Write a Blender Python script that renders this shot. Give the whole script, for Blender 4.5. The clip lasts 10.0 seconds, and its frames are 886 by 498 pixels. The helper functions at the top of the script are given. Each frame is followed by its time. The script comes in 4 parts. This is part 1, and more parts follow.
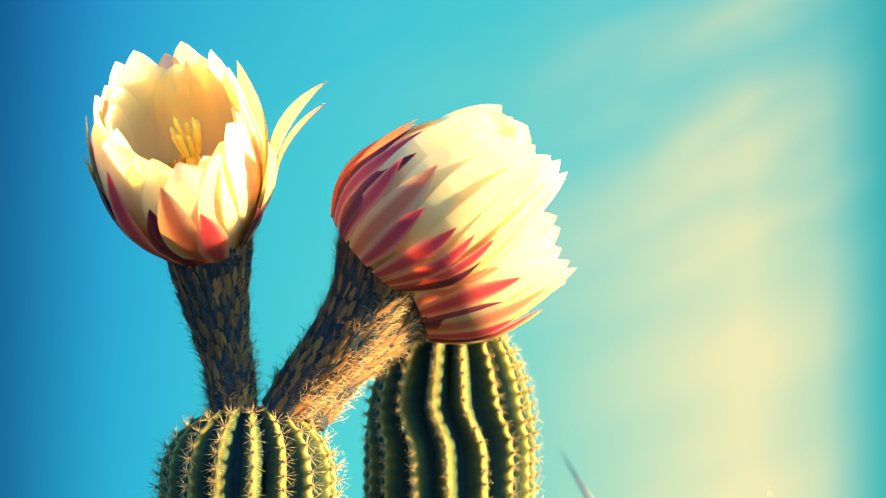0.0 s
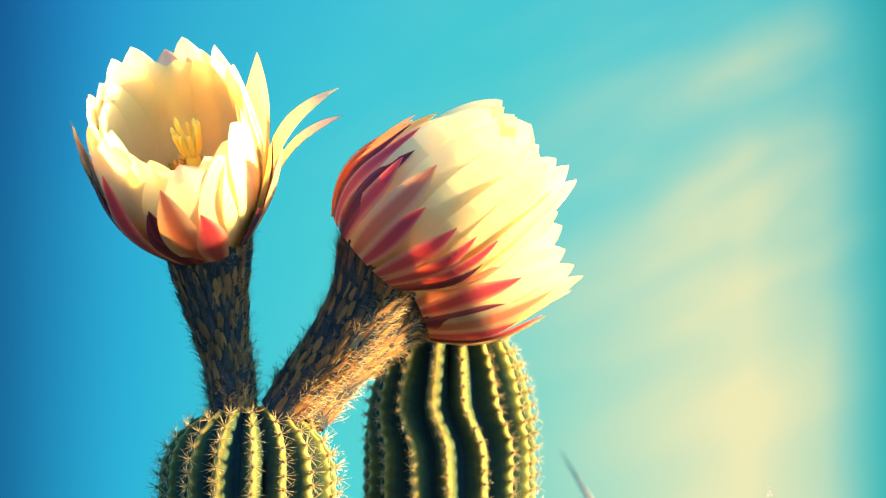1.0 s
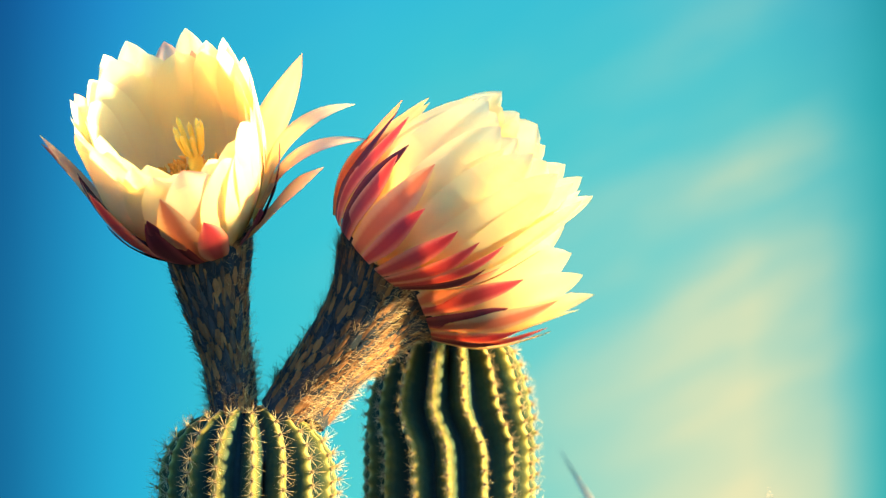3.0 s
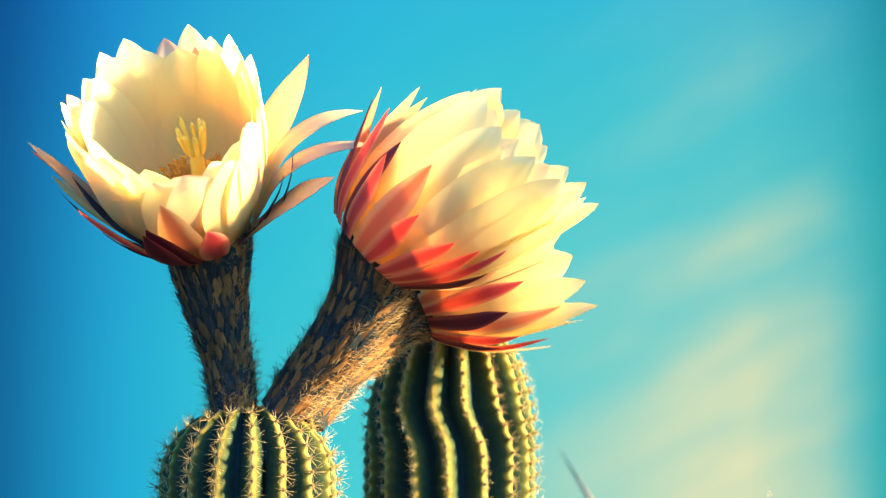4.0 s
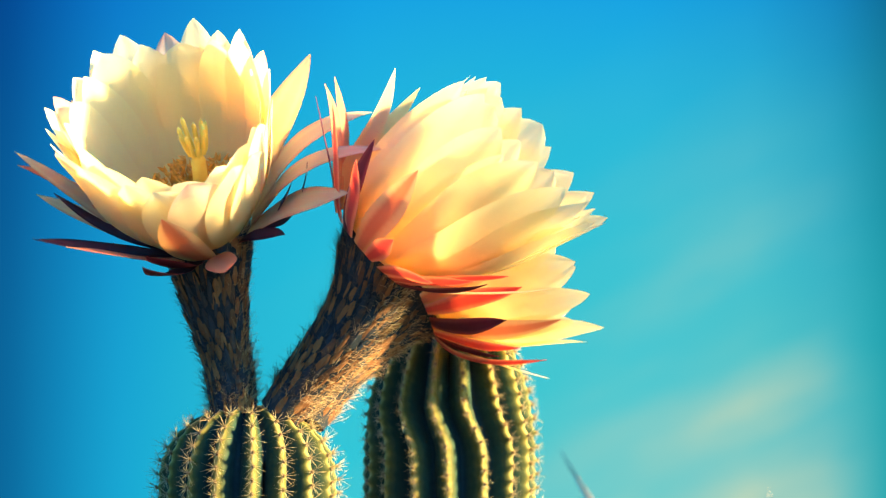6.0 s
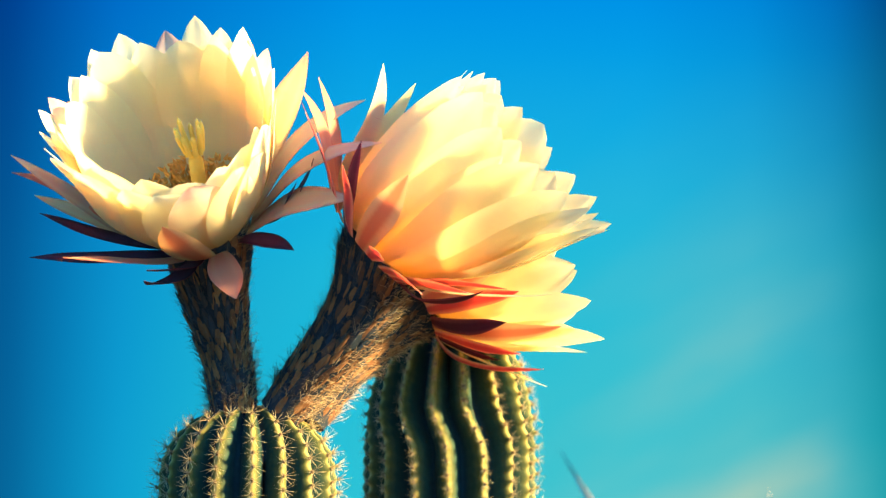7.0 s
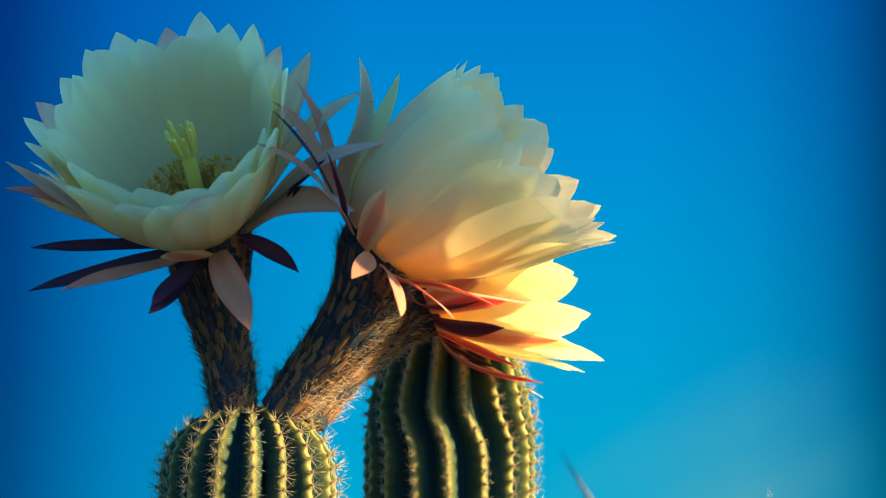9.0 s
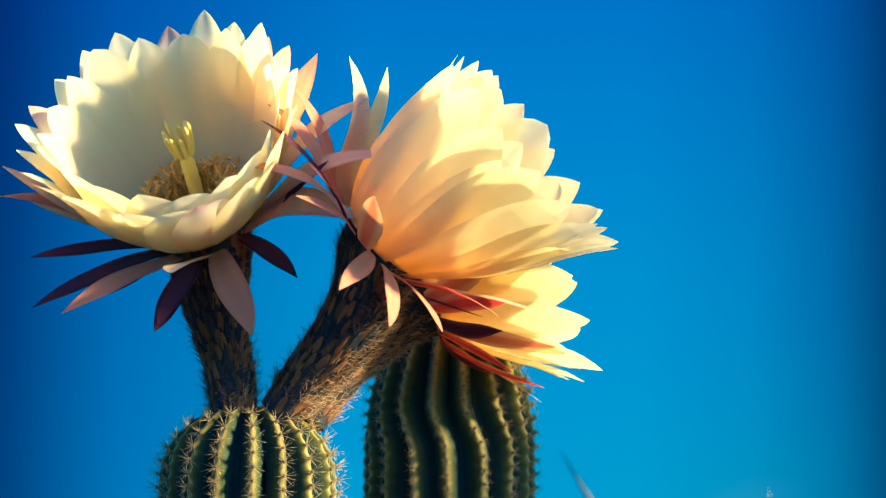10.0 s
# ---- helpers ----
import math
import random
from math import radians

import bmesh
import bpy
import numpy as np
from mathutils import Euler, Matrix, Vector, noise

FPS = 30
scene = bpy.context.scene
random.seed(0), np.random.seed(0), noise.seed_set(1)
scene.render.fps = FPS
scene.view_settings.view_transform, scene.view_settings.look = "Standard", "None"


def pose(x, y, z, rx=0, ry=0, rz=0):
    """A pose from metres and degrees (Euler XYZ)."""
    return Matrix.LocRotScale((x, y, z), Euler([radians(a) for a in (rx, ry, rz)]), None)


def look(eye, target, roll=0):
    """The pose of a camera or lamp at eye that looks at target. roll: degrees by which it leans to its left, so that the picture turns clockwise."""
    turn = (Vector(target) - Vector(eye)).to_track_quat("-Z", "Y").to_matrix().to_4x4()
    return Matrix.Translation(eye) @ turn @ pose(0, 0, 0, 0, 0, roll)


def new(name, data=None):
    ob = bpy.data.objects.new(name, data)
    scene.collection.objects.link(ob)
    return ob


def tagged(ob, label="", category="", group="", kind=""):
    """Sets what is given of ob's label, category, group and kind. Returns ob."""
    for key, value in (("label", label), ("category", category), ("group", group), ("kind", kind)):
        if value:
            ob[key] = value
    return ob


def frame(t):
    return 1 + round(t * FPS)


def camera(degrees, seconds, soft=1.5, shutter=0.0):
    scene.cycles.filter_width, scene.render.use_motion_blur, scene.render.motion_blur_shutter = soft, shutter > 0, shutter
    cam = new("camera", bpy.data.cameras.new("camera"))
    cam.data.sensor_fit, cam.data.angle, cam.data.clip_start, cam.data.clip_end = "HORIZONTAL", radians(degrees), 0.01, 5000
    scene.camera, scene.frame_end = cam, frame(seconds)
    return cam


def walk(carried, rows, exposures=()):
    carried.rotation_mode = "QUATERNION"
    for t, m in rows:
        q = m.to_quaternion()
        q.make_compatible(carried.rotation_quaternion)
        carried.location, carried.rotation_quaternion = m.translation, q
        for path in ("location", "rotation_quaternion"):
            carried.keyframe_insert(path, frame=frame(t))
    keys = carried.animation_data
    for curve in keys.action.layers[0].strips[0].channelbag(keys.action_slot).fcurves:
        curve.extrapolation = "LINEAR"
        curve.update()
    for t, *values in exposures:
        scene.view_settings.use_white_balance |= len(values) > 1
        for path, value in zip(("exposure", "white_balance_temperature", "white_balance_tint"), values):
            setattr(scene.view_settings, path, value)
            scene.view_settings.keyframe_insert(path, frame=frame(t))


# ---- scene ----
D = 1.171                     # metres from the lens to the flowers
LEAN = 10.0                   # degrees by which the line of sight rises
V = pose(0, 0, 0.95, LEAN)    # axes along the line of sight: x across, y away, z up
EYE = V @ Vector((0, -D, 0))
AIM = V @ Vector((0, 0, 0))

cam = camera(26, 10.0, soft=1.3)
cam.data.dof.use_dof = True
cam.data.dof.focus_distance = D - 0.02
cam.data.dof.aperture_fstop = 7.0
cam.data.lens_unit = 'MILLIMETERS'
walk(cam, [(0, look(EYE, AIM)), (10, look(EYE, AIM))],
     [(0, 3.15, 7400, 9), (2.5, 3.1, 7200, 9), (5.5, 2.97, 6750, 10), (7.0, 2.85, 6450, 10), (8.2, 2.76, 6550, 10), (8.7, 2.65, 6380, 10), (9.1, 2.35, 6000, 10), (9.5, 2.36, 5850, 10), (10, 2.16, 5600, 10)])

# ---- light ----
ELEV, AZIM = 18.0, 102.0
TO_SUN = Vector((math.sin(radians(AZIM)) * math.cos(radians(ELEV)),
                 math.cos(radians(AZIM)) * math.cos(radians(ELEV)), math.sin(radians(ELEV))))
world = bpy.data.worlds.new("sky")
scene.world = world
world.use_nodes = True
wn = world.node_tree
sky = wn.nodes.new("ShaderNodeTexSky")
sky.sky_type, sky.sun_disc = 'NISHITA', False
sky.sun_elevation, sky.sun_rotation = radians(ELEV), radians(AZIM)
wn.nodes["Background"].inputs["Strength"].default_value = 0.073
tint = wn.nodes.new("ShaderNodeMix")      # the film's teal cast on the sky's light
tint.data_type, tint.blend_type = 'RGBA', 'MULTIPLY'
tint.inputs[0].default_value, tint.inputs[7].default_value = 1.0, (0.12, 0.53, 0.86, 1)
wn.links.new(sky.outputs[0], tint.inputs[6])
wn.links.new(tint.outputs[2], wn.nodes["Background"].inputs["Color"])
sun = new("sun", bpy.data.lights.new("sun", 'SUN'))
sun.data.energy, sun.data.angle, sun.data.color = 4.0, radians(4.0), (1.0, 0.76, 0.33)
sun.matrix_world = look(TO_SUN * 5, (0, 0, 0))


# ---- materials ----
def nodes_of(name):
    m = bpy.data.materials.new(name)
    m.use_nodes = True
    return m, m.node_tree, m.node_tree.nodes["Principled BSDF"]


def add(nt, kind, **values):
    n = nt.nodes.new(kind)
    for k, v in values.items():
        n.inputs[k].default_value = v
    return n


def ramp(nt, fac, stops):
    r = nt.nodes.new("ShaderNodeValToRGB")
    while len(r.color_ramp.elements) < len(stops):
        r.color_ramp.elements.new(0.5)
    for e, (p, c) in zip(r.color_ramp.elements, stops):
        e.position, e.color = p, (*c, 1)
    nt.links.new(fac, r.inputs[0])
    return r.outputs[0]


def noise_of(nt, scale, detail=4.0, coord="Object", stretch=None):
    tc = nt.nodes.new("ShaderNodeTexCoord")
    out = tc.outputs[coord]
    if stretch:
        mp = add(nt, "ShaderNodeMapping", Scale=stretch)
        nt.links.new(out, mp.inputs[0])
        out = mp.outputs[0]
    n = add(nt, "ShaderNodeTexNoise", Scale=scale, Detail=detail)
    nt.links.new(out, n.inputs["Vector"])
    return n.outputs["Fac"]


def mixed(nt, fac, a, b, blend='MIX'):
    m = nt.nodes.new("ShaderNodeMix")
    m.data_type, m.blend_type = 'RGBA', blend
    for sock, val in ((m.inputs[0], fac), (m.inputs[6], a), (m.inputs[7], b)):
        if hasattr(val, "links"):
            nt.links.new(val, sock)
        else:
            sock.default_value = val if isinstance(val, float) else (*val, 1)
    return m.outputs[2]


def calc(nt, op, a, b=0.0, c=0.0):
    m = nt.nodes.new("ShaderNodeMath")
    m.operation = op
    for sock, val in zip(m.inputs, (a, b, c)):
        if hasattr(val, "links"):
            nt.links.new(val, sock)
        else:
            sock.default_value = val
    return m.outputs[0]


def bump(nt, bsdf, height, strength, distance):
    b = add(nt, "ShaderNodeBump", Strength=strength, Distance=distance)
    nt.links.new(height, b.inputs["Height"])
    nt.links.new(b.outputs[0], bsdf.inputs["Normal"])


def matter(name, stops, scale, rough, bump_scale, strength, distance, stretch=None, random_shift=0.0, gloss=0.2):
    m, nt, b = nodes_of(name)
    b.inputs["Specular IOR Level"].default_value = gloss
    fac = noise_of(nt, scale, 5.0, stretch=stretch)
    big = noise_of(nt, scale * 0.17, 3.0)
    fac = calc(nt, 'ADD', calc(nt, 'MULTIPLY', fac, 0.6), calc(nt, 'MULTIPLY', big, 0.4))
    if random_shift:
        oi = nt.nodes.new("ShaderNodeObjectInfo")
        fac = calc(nt, 'ADD', fac, calc(nt, 'MULTIPLY_ADD', oi.outputs["Random"], random_shift, -random_shift / 2))
    nt.links.new(ramp(nt, fac, stops), b.inputs["Base Color"])
    b.inputs["Roughness"].default_value = rough
    bump(nt, b, noise_of(nt, bump_scale, 3.0, stretch=stretch), strength, distance)
    return m


def bract_matter():
    """Brown and dark bracts side by side, each of its own tone."""
    m, nt, b = nodes_of("bract")
    geo = nt.nodes.new("ShaderNodeNewGeometry")
    fac = calc(nt, 'ADD', calc(nt, 'MULTIPLY', geo.outputs["Random Per Island"], 0.7), calc(nt, 'MULTIPLY', noise_of(nt, 260.0), 0.3))
    nt.links.new(ramp(nt, fac, [(0.2, (0.026, 0.038, 0.058)), (0.42, (0.056, 0.05, 0.055)), (0.56, (0.15, 0.068, 0.036)), (0.85, (0.30, 0.135, 0.06))]), b.inputs["Base Color"])
    b.inputs["Roughness"].default_value = 0.8
    b.inputs["Specular IOR Level"].default_value = 0.12
    bump(nt, b, noise_of(nt, 700.0), 0.4, 0.0006)
    return m


def tepal_matter(name, base, tip, rib, rib_amount, rib_width, edge, edge_amount, glow=0.4, through_tint=(1.0, 0.95, 0.76), blush=None):
    """Petal tissue: base to tip, a stripe down the middle, a coloured margin, fine veins, light through it."""
    m, nt, b = nodes_of(name)
    tc = nt.nodes.new("ShaderNodeTexCoord")
    sep = nt.nodes.new("ShaderNodeSeparateXYZ")
    nt.links.new(tc.outputs["UV"], sep.inputs[0])
    u, v = sep.outputs[0], sep.outputs[1]
    side = calc(nt, 'ABSOLUTE', calc(nt, 'SUBTRACT', u, 0.5))      # 0 midrib, 0.5 margin
    wave = noise_of(nt, 90.0, 3.0)
    side2 = calc(nt, 'ADD', side, calc(nt, 'MULTIPLY_ADD', wave, 0.14, -0.07))
    col = ramp(nt, v, [(0.0, base), (0.35, tuple((x + y) / 2 for x, y in zip(base, tip))), (0.75, tip), (1.0, tip)])
    r = add(nt, "ShaderNodeMapRange")
    r.interpolation_type = 'SMOOTHSTEP'
    nt.links.new(side2, r.inputs[0])
    r.inputs[1].default_value, r.inputs[2].default_value = rib_width * 0.35, rib_width
    r.inputs[3].default_value, r.inputs[4].default_value = rib_amount, 0.0
    col = mixed(nt, r.outputs[0], col, rib)
    e = add(nt, "ShaderNodeMapRange")
    e.interpolation_type = 'SMOOTHSTEP'
    nt.links.new(side2, e.inputs[0])
    e.inputs[1].default_value, e.inputs[2].default_value = 0.28, 0.5
    e.inputs[3].default_value, e.inputs[4].default_value = 0.0, edge_amount
    col = mixed(nt, e.outputs[0], col, edge)
    if blush:
        col = mixed(nt, ramp(nt, calc(nt, 'ADD', v, calc(nt, 'MULTIPLY_ADD', wave, 0.16, -0.08)), [(0.82, (0.0,) * 3), (1.0, (0.7,) * 3)]), col, blush)
    mp = add(nt, "ShaderNodeMapping", Scale=(46.0, 1.6, 1.0))
    nt.links.new(tc.outputs["UV"], mp.inputs[0])
    vein = add(nt, "ShaderNodeTexNoise", Scale=1.0, Detail=3.0)
    nt.links.new(mp.outputs[0], vein.inputs["Vector"])
    col = mixed(nt, calc(nt, 'MULTIPLY', vein.outputs["Fac"], 0.08), col, tuple(0.7 * x for x in tip), 'MULTIPLY')
    nt.links.new(col, b.inputs["Base Color"])
    b.inputs["Roughness"].default_value = 0.6
    b.inputs["Specular IOR Level"].default_value = 0.12
    bump(nt, b, vein.outputs["Fac"], 0.06, 0.0003)
    tr = nt.nodes.new("ShaderNodeBsdfTranslucent")
    nt.links.new(mixed(nt, 1.0, col, through_tint, 'MULTIPLY'), tr.inputs[0])
    mx = add(nt, "ShaderNodeMixShader", Fac=glow)
    nt.links.new(b.outputs[0], mx.inputs[1])
    nt.links.new(tr.outputs[0], mx.inputs[2])
    nt.links.new(mx.outputs[0], nt.nodes["Material Output"].inputs[0])
    return m


CREAM, YELLOW = (0.97, 0.90, 0.66), (0.95, 0.79, 0.46)
petal_blush = tepal_matter("petal_blush", YELLOW, (0.95, 0.84, 0.68), (0.90, 0.52, 0.42), 0.18, 0.3, (0.86, 0.42, 0.36), 0.3, 0.60, blush=(0.80, 0.22, 0.24))
petal_in = tepal_matter("petal_inside", YELLOW, CREAM, CREAM, 0.0, 0.2, CREAM, 0.0, 0.60)
petal_out = tepal_matter("petal_outside", YELLOW, CREAM, (0.92, 0.66, 0.5), 0.12, 0.2, CREAM, 0.0, 0.60)
mid_in = tepal_matter("outer_petal_inside", (0.9, 0.74, 0.5), (0.92, 0.82, 0.68), (0.88, 0.5, 0.4), 0.2, 0.25, (0.75, 0.28, 0.24), 0.35, 0.6)
mid_out = tepal_matter("outer_petal_outside", (0.88, 0.6, 0.32), (0.84, 0.55, 0.44), (0.72, 0.22, 0.18), 0.8, 0.36, CREAM, 0.35, 0.6)
coral_in = tepal_matter("coral_sepal_inside", (0.97, 0.66, 0.40), (0.97, 0.50, 0.33), (0.96, 0.44, 0.30), 0.4, 0.3, (0.80, 0.22, 0.20), 0.4, 0.6)
coral_out = tepal_matter("coral_sepal_outside", (0.90, 0.46, 0.34), (0.76, 0.17, 0.24), (0.56, 0.07, 0.14), 0.75, 0.38, (0.93, 0.56, 0.48), 0.75, 0.6)
tongue_out = tepal_matter("tongue_outside", (0.95, 0.76, 0.48), (0.95, 0.60, 0.42), (0.93, 0.50, 0.36), 0.3, 0.3, (0.82, 0.24, 0.25), 0.4, 0.6, blush=(0.80, 0.20, 0.22))
sepal_in = tepal_matter("sepal_inside", (0.17, 0.065, 0.085), (0.11, 0.032, 0.062), (0.15, 0.04, 0.065), 0.3, 0.3, (0.07, 0.012, 0.04), 0.8, 0.3)
sepal_out = tepal_matter("sepal_outside", (0.36, 0.11, 0.12), (0.25, 0.042, 0.09), (0.12, 0.02, 0.06), 0.75, 0.42, (0.42, 0.08, 0.13), 0.6, 0.42)
tube_mat = matter("tube_skin", [(0.3, (0.018, 0.028, 0.045)), (0.7, (0.036, 0.036, 0.042))], 160.0, 0.85, 400.0, 0.4, 0.001, gloss=0.06)
scale_mat = bract_matter()
# one kind of hair in two tones; the pale copy carries sunlight in its colour
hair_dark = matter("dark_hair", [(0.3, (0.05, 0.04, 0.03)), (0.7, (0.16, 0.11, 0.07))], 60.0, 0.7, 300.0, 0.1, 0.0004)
hair_sunlit = matter("sunlit_hair", [(0.3, (0.46, 0.28, 0.14)), (0.7, (0.72, 0.50, 0.29))], 60.0, 0.7, 300.0, 0.1, 0.0004)
def skin_matter():
    """Cactus skin: tan rib crests and blue-green flanks, with sun on the crests and shade in the grooves put into the
    colour.
    """
    m, nt, b = nodes_of("cactus_skin")
    b.inputs["Specular IOR Level"].default_value, b.inputs["Roughness"].default_value = 0.08, 0.6
    tc = nt.nodes.new("ShaderNodeTexCoord")
    sep = nt.nodes.new("ShaderNodeSeparateXYZ")
    nt.links.new(tc.outputs["UV"], sep.inputs[0])
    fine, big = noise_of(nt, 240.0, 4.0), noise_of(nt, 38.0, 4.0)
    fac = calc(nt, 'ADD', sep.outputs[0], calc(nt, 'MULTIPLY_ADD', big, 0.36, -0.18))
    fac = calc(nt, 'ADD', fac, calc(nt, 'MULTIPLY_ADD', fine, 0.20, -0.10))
    # from sunlit gold on the crest to painted near-black shade in the groove
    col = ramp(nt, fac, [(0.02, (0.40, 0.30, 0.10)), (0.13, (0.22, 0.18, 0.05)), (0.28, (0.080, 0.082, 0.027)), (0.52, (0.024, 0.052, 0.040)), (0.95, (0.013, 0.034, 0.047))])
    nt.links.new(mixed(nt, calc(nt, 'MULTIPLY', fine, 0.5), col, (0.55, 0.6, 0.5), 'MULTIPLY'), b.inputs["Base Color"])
    bump(nt, b, calc(nt, 'ADD', fine, big), 0.4, 0.0012)
    return m


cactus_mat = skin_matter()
spine_mat = matter("spine", [(0.3, (0.26, 0.17, 0.08)), (0.7, (0.66, 0.52, 0.30))], 220.0, 0.5, 500.0, 0.1, 0.0003)
felt_mat = matter("areole_felt", [(0.3, (0.10, 0.06, 0.03)), (0.7, (0.24, 0.16, 0.08))], 500.0, 0.95, 900.0, 0.6, 0.0006)
anther_mat = matter("stamen", [(0.3, (0.74, 0.30, 0.05)), (0.7, (0.92, 0.50, 0.12))], 200.0, 0.7, 500.0, 0.2, 0.0005)
stigma_mat = matter("stigma", [(0.3, (0.97, 0.62, 0.10)), (0.7, (0.98, 0.72, 0.18))], 200.0, 0.6, 700.0, 0.3, 0.0004)
fly_mat = matter("fly_body", [(0.3, (0.008, 0.008, 0.01)), (0.7, (0.03, 0.03, 0.03))], 900.0, 0.4, 2000.0, 0.2, 0.0002)
wing_mat = matter("fly_wing", [(0.3, (0.05, 0.05, 0.05)), (0.7, (0.12, 0.11, 0.10))], 900.0, 0.3, 2000.0, 0.1, 0.0001)
soil_mat = matter("dry_soil", [(0.3, (0.03, 0.03, 0.026)), (0.7, (0.06, 0.055, 0.045))], 6.0, 0.95, 60.0, 0.7, 0.02)
bark_mat = matter("bark", [(0.3, (0.06, 0.045, 0.03)), (0.7, (0.2, 0.15, 0.1))], 30.0, 0.9, 90.0, 0.7, 0.006, (1, 1, 0.2))
leaf_mat = matter("leaf", [(0.3, (0.035, 0.06, 0.02)), (0.7, (0.09, 0.12, 0.04))], 30.0, 0.6, 120.0, 0.3, 0.002)
twig_mat = matter("dry_twig", [(0.3, (0.30, 0.24, 0.20)), (0.7, (0.52, 0.42, 0.36))], 40.0, 0.9, 120.0, 0.4, 0.002)


def sky_matter():
    m, nt, b = nodes_of("clear_sky")
    tc = nt.nodes.new("ShaderNodeTexCoord")
    sep = nt.nodes.new("ShaderNodeSeparateXYZ")
    nt.links.new(tc.outputs["Generated"], sep.inputs[0])
    up = ramp(nt, sep.outputs[1], [(0.2, (0.0, 0.078, 0.130)), (0.5, (0.0, 0.061, 0.122)), (0.8, (0.0, 0.037, 0.112))])
    # lens falloff to the left and right edges, painted into the sky's colour
    side = ramp(nt, sep.outputs[0], [(0.20, (0.06, 0.11, 0.24)), (0.235, (0.09, 0.19, 0.36)), (0.30, (0.39, 0.53, 0.73)), (0.45, (1, 1, 1)),
                                     (0.62, (1, 1, 1)), (0.69, (0.82, 0.84, 0.88)), (0.74, (0.52, 0.54, 0.64)), (0.78, (0.18, 0.2, 0.28))])
    col = mixed(nt, 1.0, up, side, 'MULTIPLY')
    em = add(nt, "ShaderNodeEmission", Strength=0.98)
    nt.links.new(col, em.inputs[0])
    nt.links.new(em.outputs[0], nt.nodes["Material Output"].inputs[0])
    return m


def cloud_matter():
    """Thin high cloud; the sheet is 200 by 360 m, densest in its lower half."""
    m, nt, b = nodes_of("thin_cloud")
    tc = nt.nodes.new("ShaderNodeTexCoord")
    sep = nt.nodes.new("ShaderNodeSeparateXYZ")
    nt.links.new(tc.outputs["Object"], sep.inputs[0])
    # ends near the right edge, so the painted lens falloff still shows there
    across = ramp(nt, calc(nt, 'MULTIPLY_ADD', sep.outputs[0], 0.005, 0.5),
                  [(0.30, (0.0,) * 3), (0.52, (0.35,) * 3), (0.64, (0.8,) * 3), (0.70, (1.0,) * 3), (0.75, (0.75,) * 3), (0.80, (0.0,) * 3)])
    up = ramp(nt, calc(nt, 'MULTIPLY_ADD', sep.outputs[1], 1 / 360, 0.5),
              [(0.0, (1,) * 3), (0.50, (1,) * 3), (0.56, (0.75,) * 3), (0.63, (0.42,) * 3), (0.70, (0.12,) * 3), (0.75, (0.0,) * 3)])
    mp = add(nt, "ShaderNodeMapping", Scale=(1.0, 0.26, 1.0), Rotation=(0, 0, radians(27)))
    mp.vector_type = 'TEXTURE'
    nt.links.new(tc.outputs["Object"], mp.inputs[0])
    n1 = add(nt, "ShaderNodeTexNoise", Scale=0.020, Detail=5.0, Roughness=0.5)
    nt.links.new(mp.outputs[0], n1.inputs["Vector"])
    wisp = add(nt, "ShaderNodeMapRange")
    wisp.interpolation_type = 'SMOOTHSTEP'
    nt.links.new(n1.outputs["Fac"], wisp.inputs[0])
    wisp.inputs[1].default_value, wisp.inputs[2].default_value = 0.34, 0.66
    wisp.inputs[3].default_value, wisp.inputs[4].default_value = 0.50, 1.15
    veil = ramp(nt, calc(nt, 'MULTIPLY_ADD', sep.outputs[1], 1 / 360, 0.5), [(0.46, (0.85,) * 3), (0.60, (0.10,) * 3)])      # closed below, streaks above
    torn = calc(nt, 'ADD', calc(nt, 'MULTIPLY', wisp.outputs[0], calc(nt, 'SUBTRACT', 1.0, veil)), veil)
    dens = calc(nt, 'MULTIPLY', calc(nt, 'MULTIPLY', across, up), torn)
    dens = calc(nt, 'MINIMUM', dens, 0.95)
    em = add(nt, "ShaderNodeEmission", Strength=0.98)
    nt.links.new(ramp(nt, dens, [(0.0, (0.01, 0.068, 0.064)), (0.3, (0.034, 0.080, 0.066)), (0.7, (0.078, 0.092, 0.062)), (1.0, (0.105, 0.100, 0.062))]), em.inputs[0])
    tr = nt.nodes.new("ShaderNodeBsdfTransparent")
    mx = nt.nodes.new("ShaderNodeMixShader")
    nt.links.new(dens, mx.inputs[0])
    nt.links.new(tr.outputs[0], mx.inputs[1])
    nt.links.new(em.outputs[0], mx.inputs[2])
    nt.links.new(mx.outputs[0], nt.nodes["Material Output"].inputs[0])
    return m


